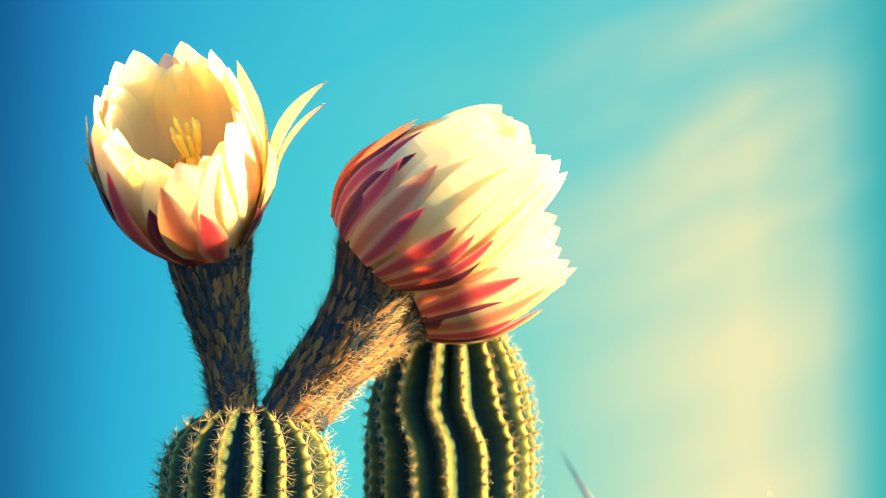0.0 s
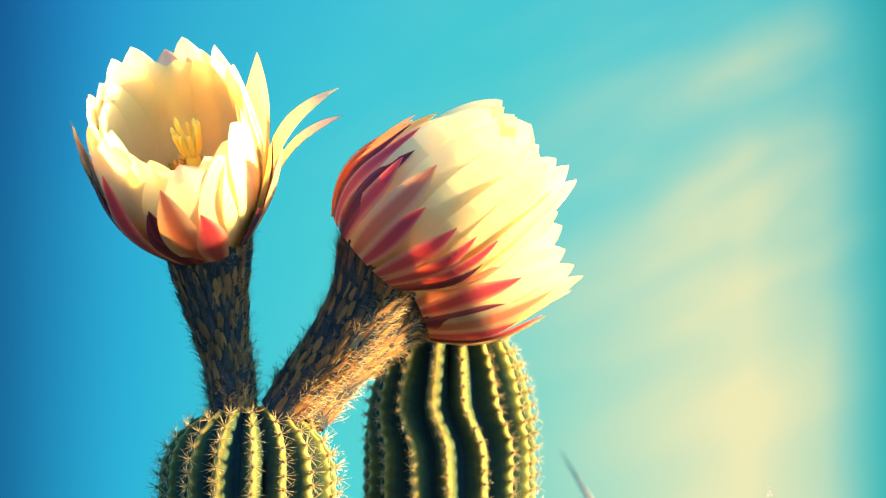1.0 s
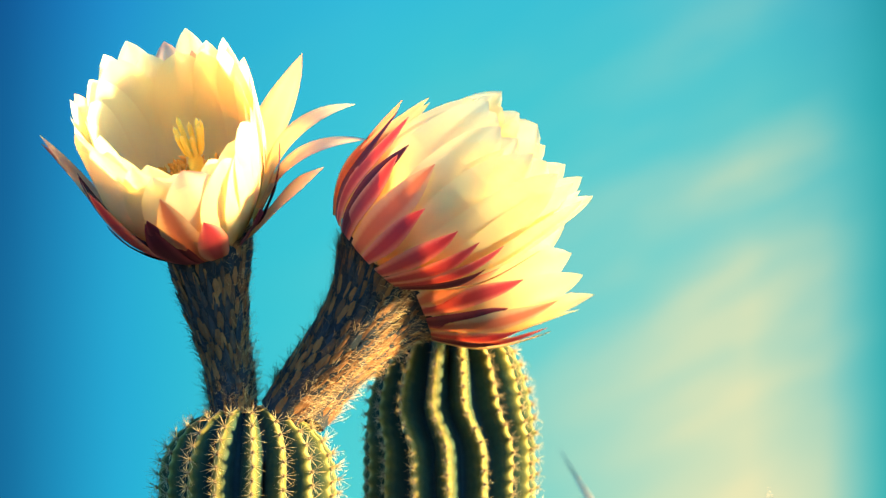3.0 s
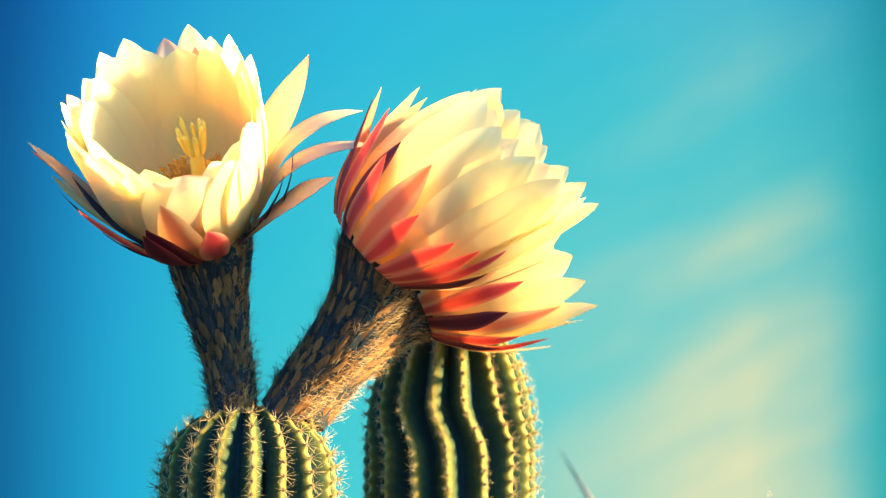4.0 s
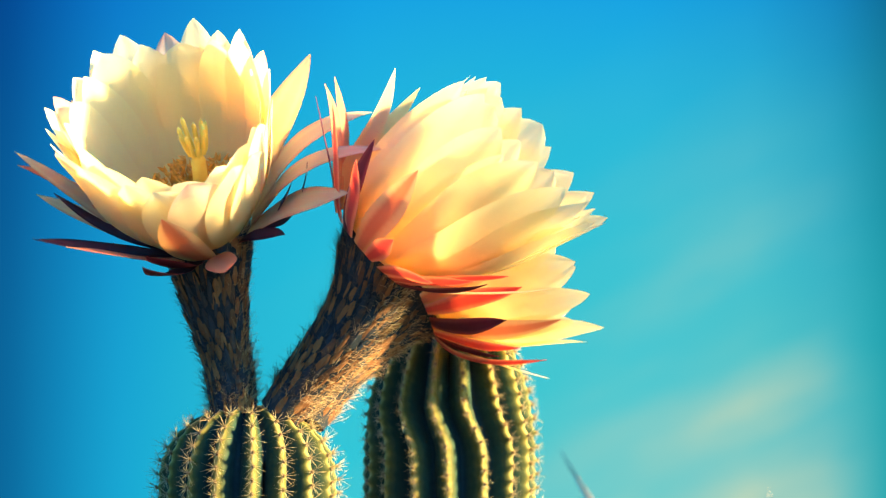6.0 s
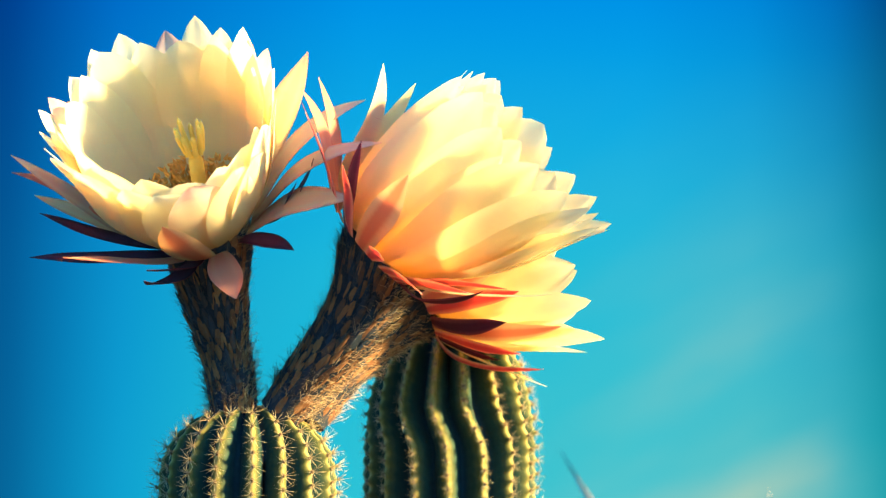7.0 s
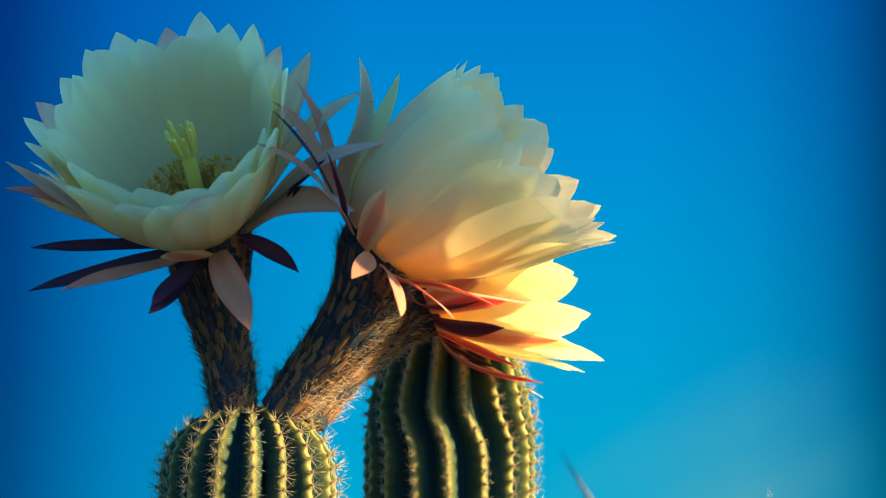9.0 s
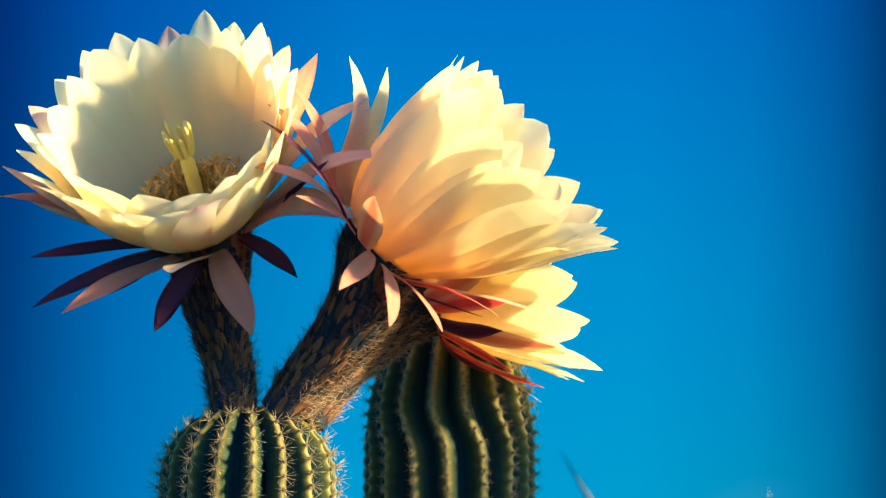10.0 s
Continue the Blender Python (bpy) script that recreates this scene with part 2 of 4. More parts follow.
def haze_matter():
    """An even teal haze on a sheet 300 m square, thinning out towards its top."""
    m, nt, b = nodes_of("evening_haze")
    tc = nt.nodes.new("ShaderNodeTexCoord")
    sep = nt.nodes.new("ShaderNodeSeparateXYZ")
    nt.links.new(tc.outputs["Object"], sep.inputs[0])
    up = ramp(nt, calc(nt, 'MULTIPLY_ADD', sep.outputs[1], 1 / 300, 0.5),
              [(0.0, (0.7,) * 3), (0.55, (0.7,) * 3), (0.65, (0.62,) * 3), (0.73, (0.48,) * 3), (0.80, (0.2,) * 3), (0.86, (0.0,) * 3)])
    # weaker at both sides, in keeping with the sky's painted lens falloff
    side = ramp(nt, calc(nt, 'MULTIPLY_ADD', sep.outputs[0], 1 / 300, 0.5), [(0.28, (0.05,) * 3), (0.33, (0.22,) * 3), (0.40, (0.70,) * 3), (0.50, (1,) * 3), (0.64, (1,) * 3), (0.70, (0.75,) * 3), (0.76, (0.5,) * 3)])
    soft = calc(nt, 'MULTIPLY_ADD', noise_of(nt, 0.02, 3.0), 0.5, 0.75)
    em = add(nt, "ShaderNodeEmission", Color=(0.003, 0.080, 0.074, 1), Strength=0.98)
    tr = nt.nodes.new("ShaderNodeBsdfTransparent")
    mx = nt.nodes.new("ShaderNodeMixShader")
    nt.links.new(calc(nt, 'MULTIPLY', calc(nt, 'MULTIPLY', up, side), soft), mx.inputs[0])
    nt.links.new(tr.outputs[0], mx.inputs[1])
    nt.links.new(em.outputs[0], mx.inputs[2])
    nt.links.new(mx.outputs[0], nt.nodes["Material Output"].inputs[0])
    return m


# ---- building helpers ----
MOVES = []      # moving parts and their rows


def mesh_of(name, verts, faces, mats, indices=None, uvs=None, smooth=True):
    me = bpy.data.meshes.new(name)
    me.from_pydata([tuple(v) for v in verts], [], faces)
    for m in mats:
        me.materials.append(m)
    if indices:
        me.polygons.foreach_set("material_index", indices)
    if uvs is not None:
        layer = me.uv_layers.new(name="UVMap")
        ids = np.empty(len(me.loops), dtype=np.int32)
        me.loops.foreach_get("vertex_index", ids)
        layer.data.foreach_set("uv", np.asarray(uvs, dtype=np.float32)[ids].ravel())
    me.polygons.foreach_set("use_smooth", [smooth] * len(me.polygons))
    me.update()
    return me


def part(name, me, parent, label=""):
    ob = new(name, me)
    ob.parent = parent
    return tagged(ob, label)


def empty(name, m):
    ob = new(name)
    ob.empty_display_size = 0.02
    ob.matrix_world = m
    return ob


def spike(verts, faces, root, way, length, radius, sag=None, steps=2, sides=3, taper=0.75):
    """A thin tapered hair or spine added to verts and faces."""
    way = Vector(way).normalized()
    side = way.orthogonal().normalized()
    other = way.cross(side)
    sag = Vector(sag) if sag is not None else Vector((0, 0, 0))
    first = len(verts)
    for i in range(steps):
        s = i / steps
        c = Vector(root) + way * (length * s) + sag * (length * s * s)
        for k in range(sides):
            a = 2 * math.pi * k / sides
            verts.append(c + (side * math.cos(a) + other * math.sin(a)) * radius * (1 - taper * s))
    verts.append(Vector(root) + way * length + sag * length)
    for i in range(steps - 1):
        for k in range(sides):
            a, b = first + i * sides + k, first + i * sides + (k + 1) % sides
            faces.append((a, b, b + sides, a + sides))
    for k in range(sides):
        faces.append((first + (steps - 1) * sides + k, first + (steps - 1) * sides + (k + 1) % sides, len(verts) - 1))


def smooth01(x):
    x = min(max(x, 0.0), 1.0)
    return x * x * (3 - 2 * x)


# ---- petals ----
def outline(s, kind):
    """Half width along a petal, 0 at its root to 1 at its tip, as a share of the widest."""
    if kind == "sepal":
        if s < 0.5:
            return 0.58 + 0.42 * math.sin(math.pi / 2 * s / 0.5)
        q = (s - 0.5) / 0.5
        return (1 - q ** 1.9) ** 0.92
    root = {"petal": 0.42, "round": 0.46, "strap": 0.5}[kind]
    wide = {"petal": 0.60, "round": 0.66, "strap": 0.56}[kind]
    if s < wide:
        return root + (1 - root) * math.sin(math.pi / 2 * s / wide)
    q = (s - wide) / (1 - wide)
    if kind == "round":
        return 0.90 * max(1 - q ** 2.6, 0.0) ** 0.62 + 0.10 * (1 - q)
    return 0.84 * max(1 - q ** 2.4, 0.0) ** 0.8 + 0.16 * (1 - q)


def along(knots, values, x):
    """A smooth curve through the values."""
    i = min(max(int(np.searchsorted(knots, x)) - 1, 0), len(knots) - 2)
    f = min(max((x - knots[i]) / (knots[i + 1] - knots[i]), 0.0), 1.0)
    step = [(values[j + 1] - values[j]) / (knots[j + 1] - knots[j]) for j in range(len(knots) - 1)]
    m = [step[0]] + [0.5 * (p + q) for p, q in zip(step, step[1:])] + [step[-1]]
    w = knots[i + 1] - knots[i]
    return ((2 * f ** 3 - 3 * f * f + 1) * values[i] + (f ** 3 - 2 * f * f + f) * w * m[i]
            + (3 * f * f - 2 * f ** 3) * values[i + 1] + (f ** 3 - f * f) * w * m[i + 1])


def tepal_meshes(name, length, width, rest, kind, mats, joints, cup=0.05, ruffle=0.0, seed=0, roll=0.0, two=False, lean=0.0):
    """A petal in short lengths, each about its own joint (z along it, x to its outside, y across).
    rest: the heading in degrees along it in the pose in which the lengths run smoothly into one another."""
    rnd = random.Random(seed)
    sub = 3 if joints > 10 else 4
    na = 13 if kind != "sepal" else 9
    nb = joints * sub + 1
    ph1, ph2, ph3 = rnd.uniform(0, 6), rnd.uniform(0, 6), rnd.uniform(0, 6)
    heads = [radians(rest(j / (nb - 1))) for j in range(nb)]
    xs, zs = [0.0], [0.0]
    for j in range(nb - 1):
        h = (heads[j] + heads[j + 1]) / 2
        xs.append(xs[-1] + math.sin(h) * length / (nb - 1))
        zs.append(zs[-1] + math.cos(h) * length / (nb - 1))
    grid = np.zeros((nb, na, 3))
    skin = np.zeros((nb, na, 3))
    uv = np.zeros((nb, na, 2))
    for j in range(nb):
        s = j / (nb - 1)
        nx, nz = math.cos(heads[j]), -math.sin(heads[j])
        shape = outline(s, kind)
        w = max(width / 2 * shape, 0.00025)
        bow = cup * (1 + 0.5 * s)
        for a in range(na):
            u = 2 * a / (na - 1) - 1
            y = w * u
            off = -y * y / (2 * bow)
            off += ruffle * s * s * shape * (abs(u) ** 1.6 * math.sin(8 * s + 2.2 * u + ph1) + 0.35 * math.sin(4.5 * u + ph2 + 3 * s))
            y += lean * length * s * s + 0.0012 * math.sin(6 * s + ph3) * s
            thick = (0.0003 + 0.0009 * (1 - s)) * (1 - 0.7 * abs(u) ** 4)
            grid[j, a] = (xs[j] + nx * off, y, zs[j] + nz * off)
            skin[j, a] = (xs[j] + nx * (off - thick), y, zs[j] + nz * (off - thick))
            uv[j, a] = (0.5 + u / 2, s)
    if roll:
        c, q = math.cos(radians(roll)), math.sin(radians(roll))
        turn = np.array(((c, q, 0), (-q, c, 0), (0, 0, 1)))
        grid, skin = grid @ turn, skin @ turn
    normals = np.cross(np.gradient(grid, axis=1), np.gradient(grid, axis=0))
    normals /= np.linalg.norm(normals, axis=2, keepdims=True) + 1e-12
    made, poses = [], []
    for k in range(joints):
        j0, j1 = k * sub, (k + 1) * sub
        m = Matrix.Translation((xs[j0], 0, zs[j0])) @ Matrix.Rotation(heads[j0], 4, 'Y')
        poses.append(m)
        back = np.array(m.inverted())
        rows = range(j0, j1 + 1)
        pts, nrm, uvs = [], [], []
        for layer, sign in ((grid, 1), (skin, -1)) if two else ((grid, 1),):
            p = layer[j0:j1 + 1].copy()
            if k:      # a hair's breadth of overlap with the length below
                p[0] += 0.04 * (layer[j0 - 1] - layer[j0])
            p = p.reshape(-1, 3)
            pts += list(p @ back[:3, :3].T + back[:3, 3])
            nrm += list(sign * normals[j0:j1 + 1].reshape(-1, 3) @ back[:3, :3].T)
            uvs += list(uv[j0:j1 + 1].reshape(-1, 2))
        faces, ids = [], []
        n = na * len(rows)
        for j in range(sub):
            for a in range(na - 1):
                p = j * na + a
                faces.append((p, p + 1, p + na + 1, p + na))
                ids.append(0)
                if two:
                    faces.append((n + p, n + p + na, n + p + na + 1, n + p + 1))
                    ids.append(1)
            if two:
                for p, q in ((j * na, (j + 1) * na), ((j + 1) * na + na - 1, j * na + na - 1)):
                    faces.append((p, q, n + q, n + p))
                    ids.append(0)
        me = mesh_of(name, pts, faces, mats if two else mats[:1], ids if two else None, uvs)
        me.normals_split_custom_set_from_vertices([tuple(v) for v in nrm])
        made.append(me)
    return made, poses


TIMES = (0, 0.8, 1.6, 2.5, 3.5, 4.5, 5.5, 6.4, 7.3, 8.2, 9.1, 10)
KNOTS = (0, 2.5, 5.5, 8.2, 10)
REACH = (0, 0.2, 0.4, 0.7, 1.0)      # along a petal, where its headings are given


class Bloom:
    """One flower: an Empty at the root of its tube, in the axes of V."""

    def __init__(self, root, throat, axis, label, plan, sway, nod=0.0):
        self.root, self.throat, self.plan, self.sway, self.nod = Vector(root), Vector(throat), plan, sway, nod
        a = Vector(axis).normalized()
        e = (Vector((1, 0, 0)) - a * a.x).normalized()
        n = a.cross(e)
        o = self.throat - self.root
        self.head = Matrix(((e.x, n.x, a.x, o.x), (e.y, n.y, a.y, o.y), (e.z, n.z, a.z, o.z), (0, 0, 0, 1)))
        self.axis = a
        self.thing = tagged(empty("cactus_flower", V @ Matrix.Translation(self.root)), label, "flower", "flowers of the cactus")

    def turned(self, t):
        """The head's axes: it nods a little as it opens."""
        return self.head @ pose(0, 0, 0, -self.nod * (1 - t / 10), 0, 0)

    def held(self, phi, s, t):
        """Degrees by which the flower is more open on this side."""
        early, late = self.sway(phi)
        return (early + late * t / 10) * min(s / 0.3, 1.0)

    def tepal(self, name, phi, length, width, course, ring, z0, kind, mats, joints, label="", twist=0.0, roll=0.0, grow=0.0, two=False, **shape):
        """A petal that opens: course(s, t) is its heading from the flower's axis, in degrees."""
        rest = (lambda s: 0.0) if roll else (lambda s: course(s, 5.5))
        meshes, poses = tepal_meshes(name, length, width, rest, kind, mats, joints, roll=roll, two=two, **shape)
        first = None
        chains = []
        for t in TIMES:
            m = Matrix.Identity(4)
            chain = [m]
            for k in range(1, joints):
                extra = course(k / joints, t) - course((k - 1) / joints, t) - rest(k / joints) + rest((k - 1) / joints)
                m = m @ poses[k - 1].inverted() @ poses[k] @ pose(0, 0, 0, 0, extra, 0)
                chain.append(m)
            chains.append(chain)
        for k, me in enumerate(meshes):
            if k == 0:
                first = part(name, me, self.thing, label)
                MOVES.append((first, [(t, self.turned(t) @ pose(0, 0, 0, 0, 0, phi) @ pose(ring, 0, z0 - grow * (1 - t / 10), 0, course(0, t), 0) @ pose(0, 0, 0, 0, 0, twist)) for t in TIMES]))
            else:
                ob = part(name + ("_tip" if k == joints - 1 else "_blade"), me, first)
                MOVES.append((ob, [(t, c[k]) for t, c in zip(TIMES, chains)]))
        return first

    def petal(self, phi, length, width, plan, ring=0.020, z0=0.002, mats=None, seed=0, cup=0.050, ruffle=0.0016, label="", twist=0.0, grow=0.005, kind="petal", swing=0.0, flick=0.0, joints=8, lean=0.0):
        """plan: for each knot the headings along the petal; swing: degrees added above its root, flick: added at its tip."""
        def course(s, t):
            h = along(KNOTS, [along(REACH, row, s) for row in plan], t)
            return h + swing * min(s / 0.3, 1.0) + self.held(phi, s, t) + flick * s * s * (0.15 + 0.85 * t / 10)
        return self.tepal("petal", phi, length, width, course, ring, z0, kind, mats or (petal_out,), joints, label, twist, grow=grow, cup=cup, ruffle=ruffle, seed=seed, lean=lean)

    def sepal(self, phi, length, width, thetas, bends, ring=0.026, z0=-0.002, mats=None, seed=0, name="sepal", label="", cup=0.035, joints=14, roll=0, lean=0.0, grow=0.007):
        """A narrow outer petal: for each knot its heading at the root and the turn in its lower third and above that."""
        def course(s, t):
            low = along(KNOTS, [b[0] for b in bends], t)
            high = along(KNOTS, [b[1] for b in bends], t)
            free = along(KNOTS, thetas, t) + low * smooth01(s / 0.42) + high * min(max((s - 0.26) / 0.74, 0.0), 1.0)
            snug = along(KNOTS, [along(REACH, row, min(s * length / 0.112, 1.0)) for row in self.plan], t) + 3.5 * (1 - 0.85 * s) + self.held(phi, s, t)
            d = free - snug      # it lies on the cup until it bends away from it
            return snug + 0.5 * (d + math.sqrt(d * d + 16))
        return self.tepal(name, phi, length, width, course, ring, z0, "sepal", mats or (sepal_out, sepal_in), joints, label, roll=roll, two=True, grow=grow, cup=cup, ruffle=0.0006, seed=seed, lean=lean)

    def tube(self, points, radii, hair_sun_side, seed):
        """The scaly, hairy floral tube through the points (axes of V), ending at the throat."""
        rnd = random.Random(seed)
        pts = [Vector(p) - self.root for p in points]
        m = len(pts)

        def spot(s):
            k = min(max(s, 0.0), 1.0) * (m - 1)
            i = min(int(k), m - 2)
            f = k - i
            p0, p1, p2, p3 = pts[max(i - 1, 0)], pts[i], pts[i + 1], pts[min(i + 2, m - 1)]
            c = 0.5 * ((2 * p1) + (p2 - p0) * f + (2 * p0 - 5 * p1 + 4 * p2 - p3) * f * f + (3 * p1 - p0 - 3 * p2 + p3) * f ** 3)
            r0, r1, r2, r3 = radii[max(i - 1, 0)], radii[i], radii[i + 1], radii[min(i + 2, m - 1)]
            r = 0.5 * (2 * r1 + (r2 - r0) * f + (2 * r0 - 5 * r1 + 4 * r2 - r3) * f * f + (3 * r1 - r0 - 3 * r2 + r3) * f ** 3)
            return c, r

        def ring_frame(s):
            c, r = spot(s)
            t = (spot(min(s + 0.01, 1))[0] - spot(max(s - 0.01, 0))[0]).normalized()
            t = t.lerp(self.axis, smooth01((s - 0.75) / 0.25)).normalized()
            e = (Vector((1, 0, 0)) - t * t.x).normalized()
            return c, r, t, e, t.cross(e)

        verts, faces = [], []
        nu, ns = 40, 60
        for j in range(ns + 1):
            c, r, t, e, n = ring_frame(j / ns)
            for k in range(nu):
                a = 2 * math.pi * k / nu
                rr = r * (1 + 0.02 * math.sin(9 * a + 0.2 * j))
                verts.append(c + (e * math.cos(a) + n * math.sin(a)) * rr)
        for j in range(ns):
            for k in range(nu):
                a, b = j * nu + k, j * nu + (k + 1) % nu
                faces.append((a, b, b + nu, a + nu))
        c, r, t, e, n = ring_frame(1.0)
        verts.append(c + t * 0.004)
        for k in range(nu):
            faces.append((ns * nu + k, ns * nu + (k + 1) % nu, len(verts) - 1))
        tube = part("floral_tube", mesh_of("floral_tube", verts, faces, [tube_mat]), self.thing, "dark green-brown hairy flower tube")
        # overlapping bracts, each with a raised pointed tip
        verts, faces, shades = [], [], []
        hv, hf, pv, pf = [], [], [], []
        rows = 19
        for j in range(rows):
            s0 = 0.83 * j / (rows - 1)
            c, r, t, e, n = ring_frame(s0)
            count = max(10, int(round(2 * math.pi * r / 0.0060)))
            for k in range(count):
                a = 2 * math.pi * (k + 0.5 * (j % 2) + rnd.uniform(-0.12, 0.12)) / count
                out = e * math.cos(a) + n * math.sin(a)
                across = t.cross(out)
                ln, wd = rnd.uniform(0.013, 0.020), rnd.uniform(0.0017, 0.0028)
                base = c + out * (r - 0.0004) + t * rnd.uniform(-0.003, 0.003)
                b0 = len(verts)
                for q, ww, hh in ((0.0, 0.55, 0.0), (0.3, 1.0, 0.0011), (0.65, 0.8, 0.0015), (0.9, 0.35, 0.0018)):
                    cs, rs, ts, es, ns2 = ring_frame(min(s0 + q * ln / 0.1, 1.0))
                    grow = (rs - r)
                    mid = base + t * (ln * q) + out * (grow * 0.9 + hh)
                    for u in (-1, 0, 1):
                        verts.append(mid + across * (wd * ww * u) - out * (0.0010 * abs(u)))
                verts.append(base + t * ln * 1.15 + out * (grow + 0.0022))
                for row in range(3):
                    for u in range(2):
                        p = b0 + row * 3 + u
                        faces.append((p, p + 1, p + 4, p + 3))
                        shades.append(0)
                shades += [1, 1]
                faces.append((b0 + 9, b0 + 10, b0 + 12))
                faces.append((b0 + 10, b0 + 11, b0 + 12))
                # hairs on the sunward side take the paler, sunlit colour
                pale = out.dot(hair_sun_side) > 0.6
                for q in range(12):
                    way = out * rnd.uniform(0.35, 1.0) + t * rnd.uniform(0.1, 1.0) + across * rnd.uniform(-0.8, 0.8)
                    curl = (t * rnd.uniform(-0.5, 0.6) + across * rnd.uniform(-0.6, 0.6))
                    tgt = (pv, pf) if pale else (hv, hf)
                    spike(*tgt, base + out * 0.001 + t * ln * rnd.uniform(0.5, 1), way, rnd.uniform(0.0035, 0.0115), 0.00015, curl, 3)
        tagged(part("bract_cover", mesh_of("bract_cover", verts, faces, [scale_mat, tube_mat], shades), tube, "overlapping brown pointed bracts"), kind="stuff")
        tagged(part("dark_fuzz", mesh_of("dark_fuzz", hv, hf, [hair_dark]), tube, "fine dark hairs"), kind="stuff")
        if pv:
            tagged(part("sunlit_fuzz", mesh_of("sunlit_fuzz", pv, pf, [hair_sunlit]), tube, "fine curly hairs in a paler sunlit tone"), kind="stuff")

    def heart(self, seed, reach=1.0, tilts=(0, 0, 0, 0, 0)):
        """Stamens and the lobed stigma inside the cup."""
        rnd = random.Random(seed)
        verts, faces, av, af = [], [], [], []
        for i in range(420):
            a = rnd.uniform(0, 2 * math.pi)
            r0 = rnd.uniform(0.007, 0.021)
            up = rnd.uniform(0.020, 0.037) * reach
            root = Vector((r0 * math.cos(a), r0 * math.sin(a), 0.003))
            way = Vector((math.cos(a) * 0.5, math.sin(a) * 0.5, 1))
            sag = Vector((-math.cos(a) * 0.1, -math.sin(a) * 0.1, 0))
            spike(verts, faces, root, way, up, 0.00055, sag, 4)
            end = root + way.normalized() * up + sag * up
            spike(av, af, end - Vector((0, 0, 0.0015)), (rnd.uniform(-1, 1), rnd.uniform(-1, 1), 1), 0.0050, 0.0015, None, 2, 5)
        st = part("stamen_ring", mesh_of("stamen_ring", verts + av, faces + [tuple(i + len(verts) for i in f) for f in af], [anther_mat]), self.thing, "dense ring of tan stamens")
        MOVES.append((st, [(t, self.turned(t)) for t in KNOTS]))
        tagged(st, kind="stuff")
        verts, faces = [], []
        spike(verts, faces, (0, 0, 0.0), (0.10, 0.05, 1), 0.062 * reach, 0.0046, None, 6, 10, 0.05)
        style = part("style", mesh_of("style", verts, faces, [stigma_mat]), self.thing, "pale yellow style")
        MOVES.append((style, [(t, self.turned(t) @ pose(0, 0, 0, 0, q, 0)) for t, q in zip(KNOTS, tilts)]))
        for i in range(9):
            a = 2 * math.pi * i / 9 + 0.2
            verts, faces = [], []
            spike(verts, faces, (0.0045 * math.cos(a), 0.0045 * math.sin(a), 0), (0.30 * math.cos(a), 0.30 * math.sin(a), 1), rnd.uniform(0.017, 0.024), 0.0016, (-0.10 * math.cos(a), -0.10 * math.sin(a), 0), 6, 8, 0.1)
            lobe = part("stigma_lobe", mesh_of("stigma_lobe", verts, faces, [stigma_mat]), style)
            lobe.matrix_local = pose(0.10 * 0.057 * reach, 0.05 * 0.057 * reach, 0.057 * reach)


# ---- cacti ----
def spine_cluster(seed, size):
    rnd = random.Random(seed)
    verts, faces = [Vector((0, 0, 0.0010))], []
    roots = []
    for i in range(11):
        a = 2 * math.pi * i / 11 + rnd.uniform(-0.2, 0.2)
        roots.append(len(verts))
        out = rnd.uniform(0.2, 0.9)
        spike(verts, faces, (0.0004 * math.cos(a), 0.0004 * math.sin(a), 0.0004), (math.cos(a), math.sin(a), out), size * rnd.uniform(0.7, 1.15), 0.00017, None, 2, 4)
    for i in range(2):
        roots.append(len(verts))
        spike(verts, faces, (0, 0, 0.0004), (rnd.uniform(-0.5, 0.5), rnd.uniform(-0.3, 0.6), 1), size * rnd.uniform(0.9, 1.25), 0.00019, None, 2, 4)
    for p in roots:      # every spine grows out of the felt's middle
        faces.append((0, p, p + 1))
    ids = [1] * len(faces)
    first = len(verts)
    for k in range(8):
        a = 2 * math.pi * k / 8
        verts.append((0.0013 * math.cos(a), 0.0015 * math.sin(a), -0.0003))
    for k in range(8):
        a = 2 * math.pi * k / 8
        verts.append((0.0008 * math.cos(a), 0.0010 * math.sin(a), 0.0009))
    for k in range(8):
        p, q = first + k, first + (k + 1) % 8
        faces.append((p, q, q + 8, p + 8))
        faces.append((p + 8, q + 8, 0))
        ids += [0, 0]
    return mesh_of("areole", verts, faces, [felt_mat, spine_mat], ids)


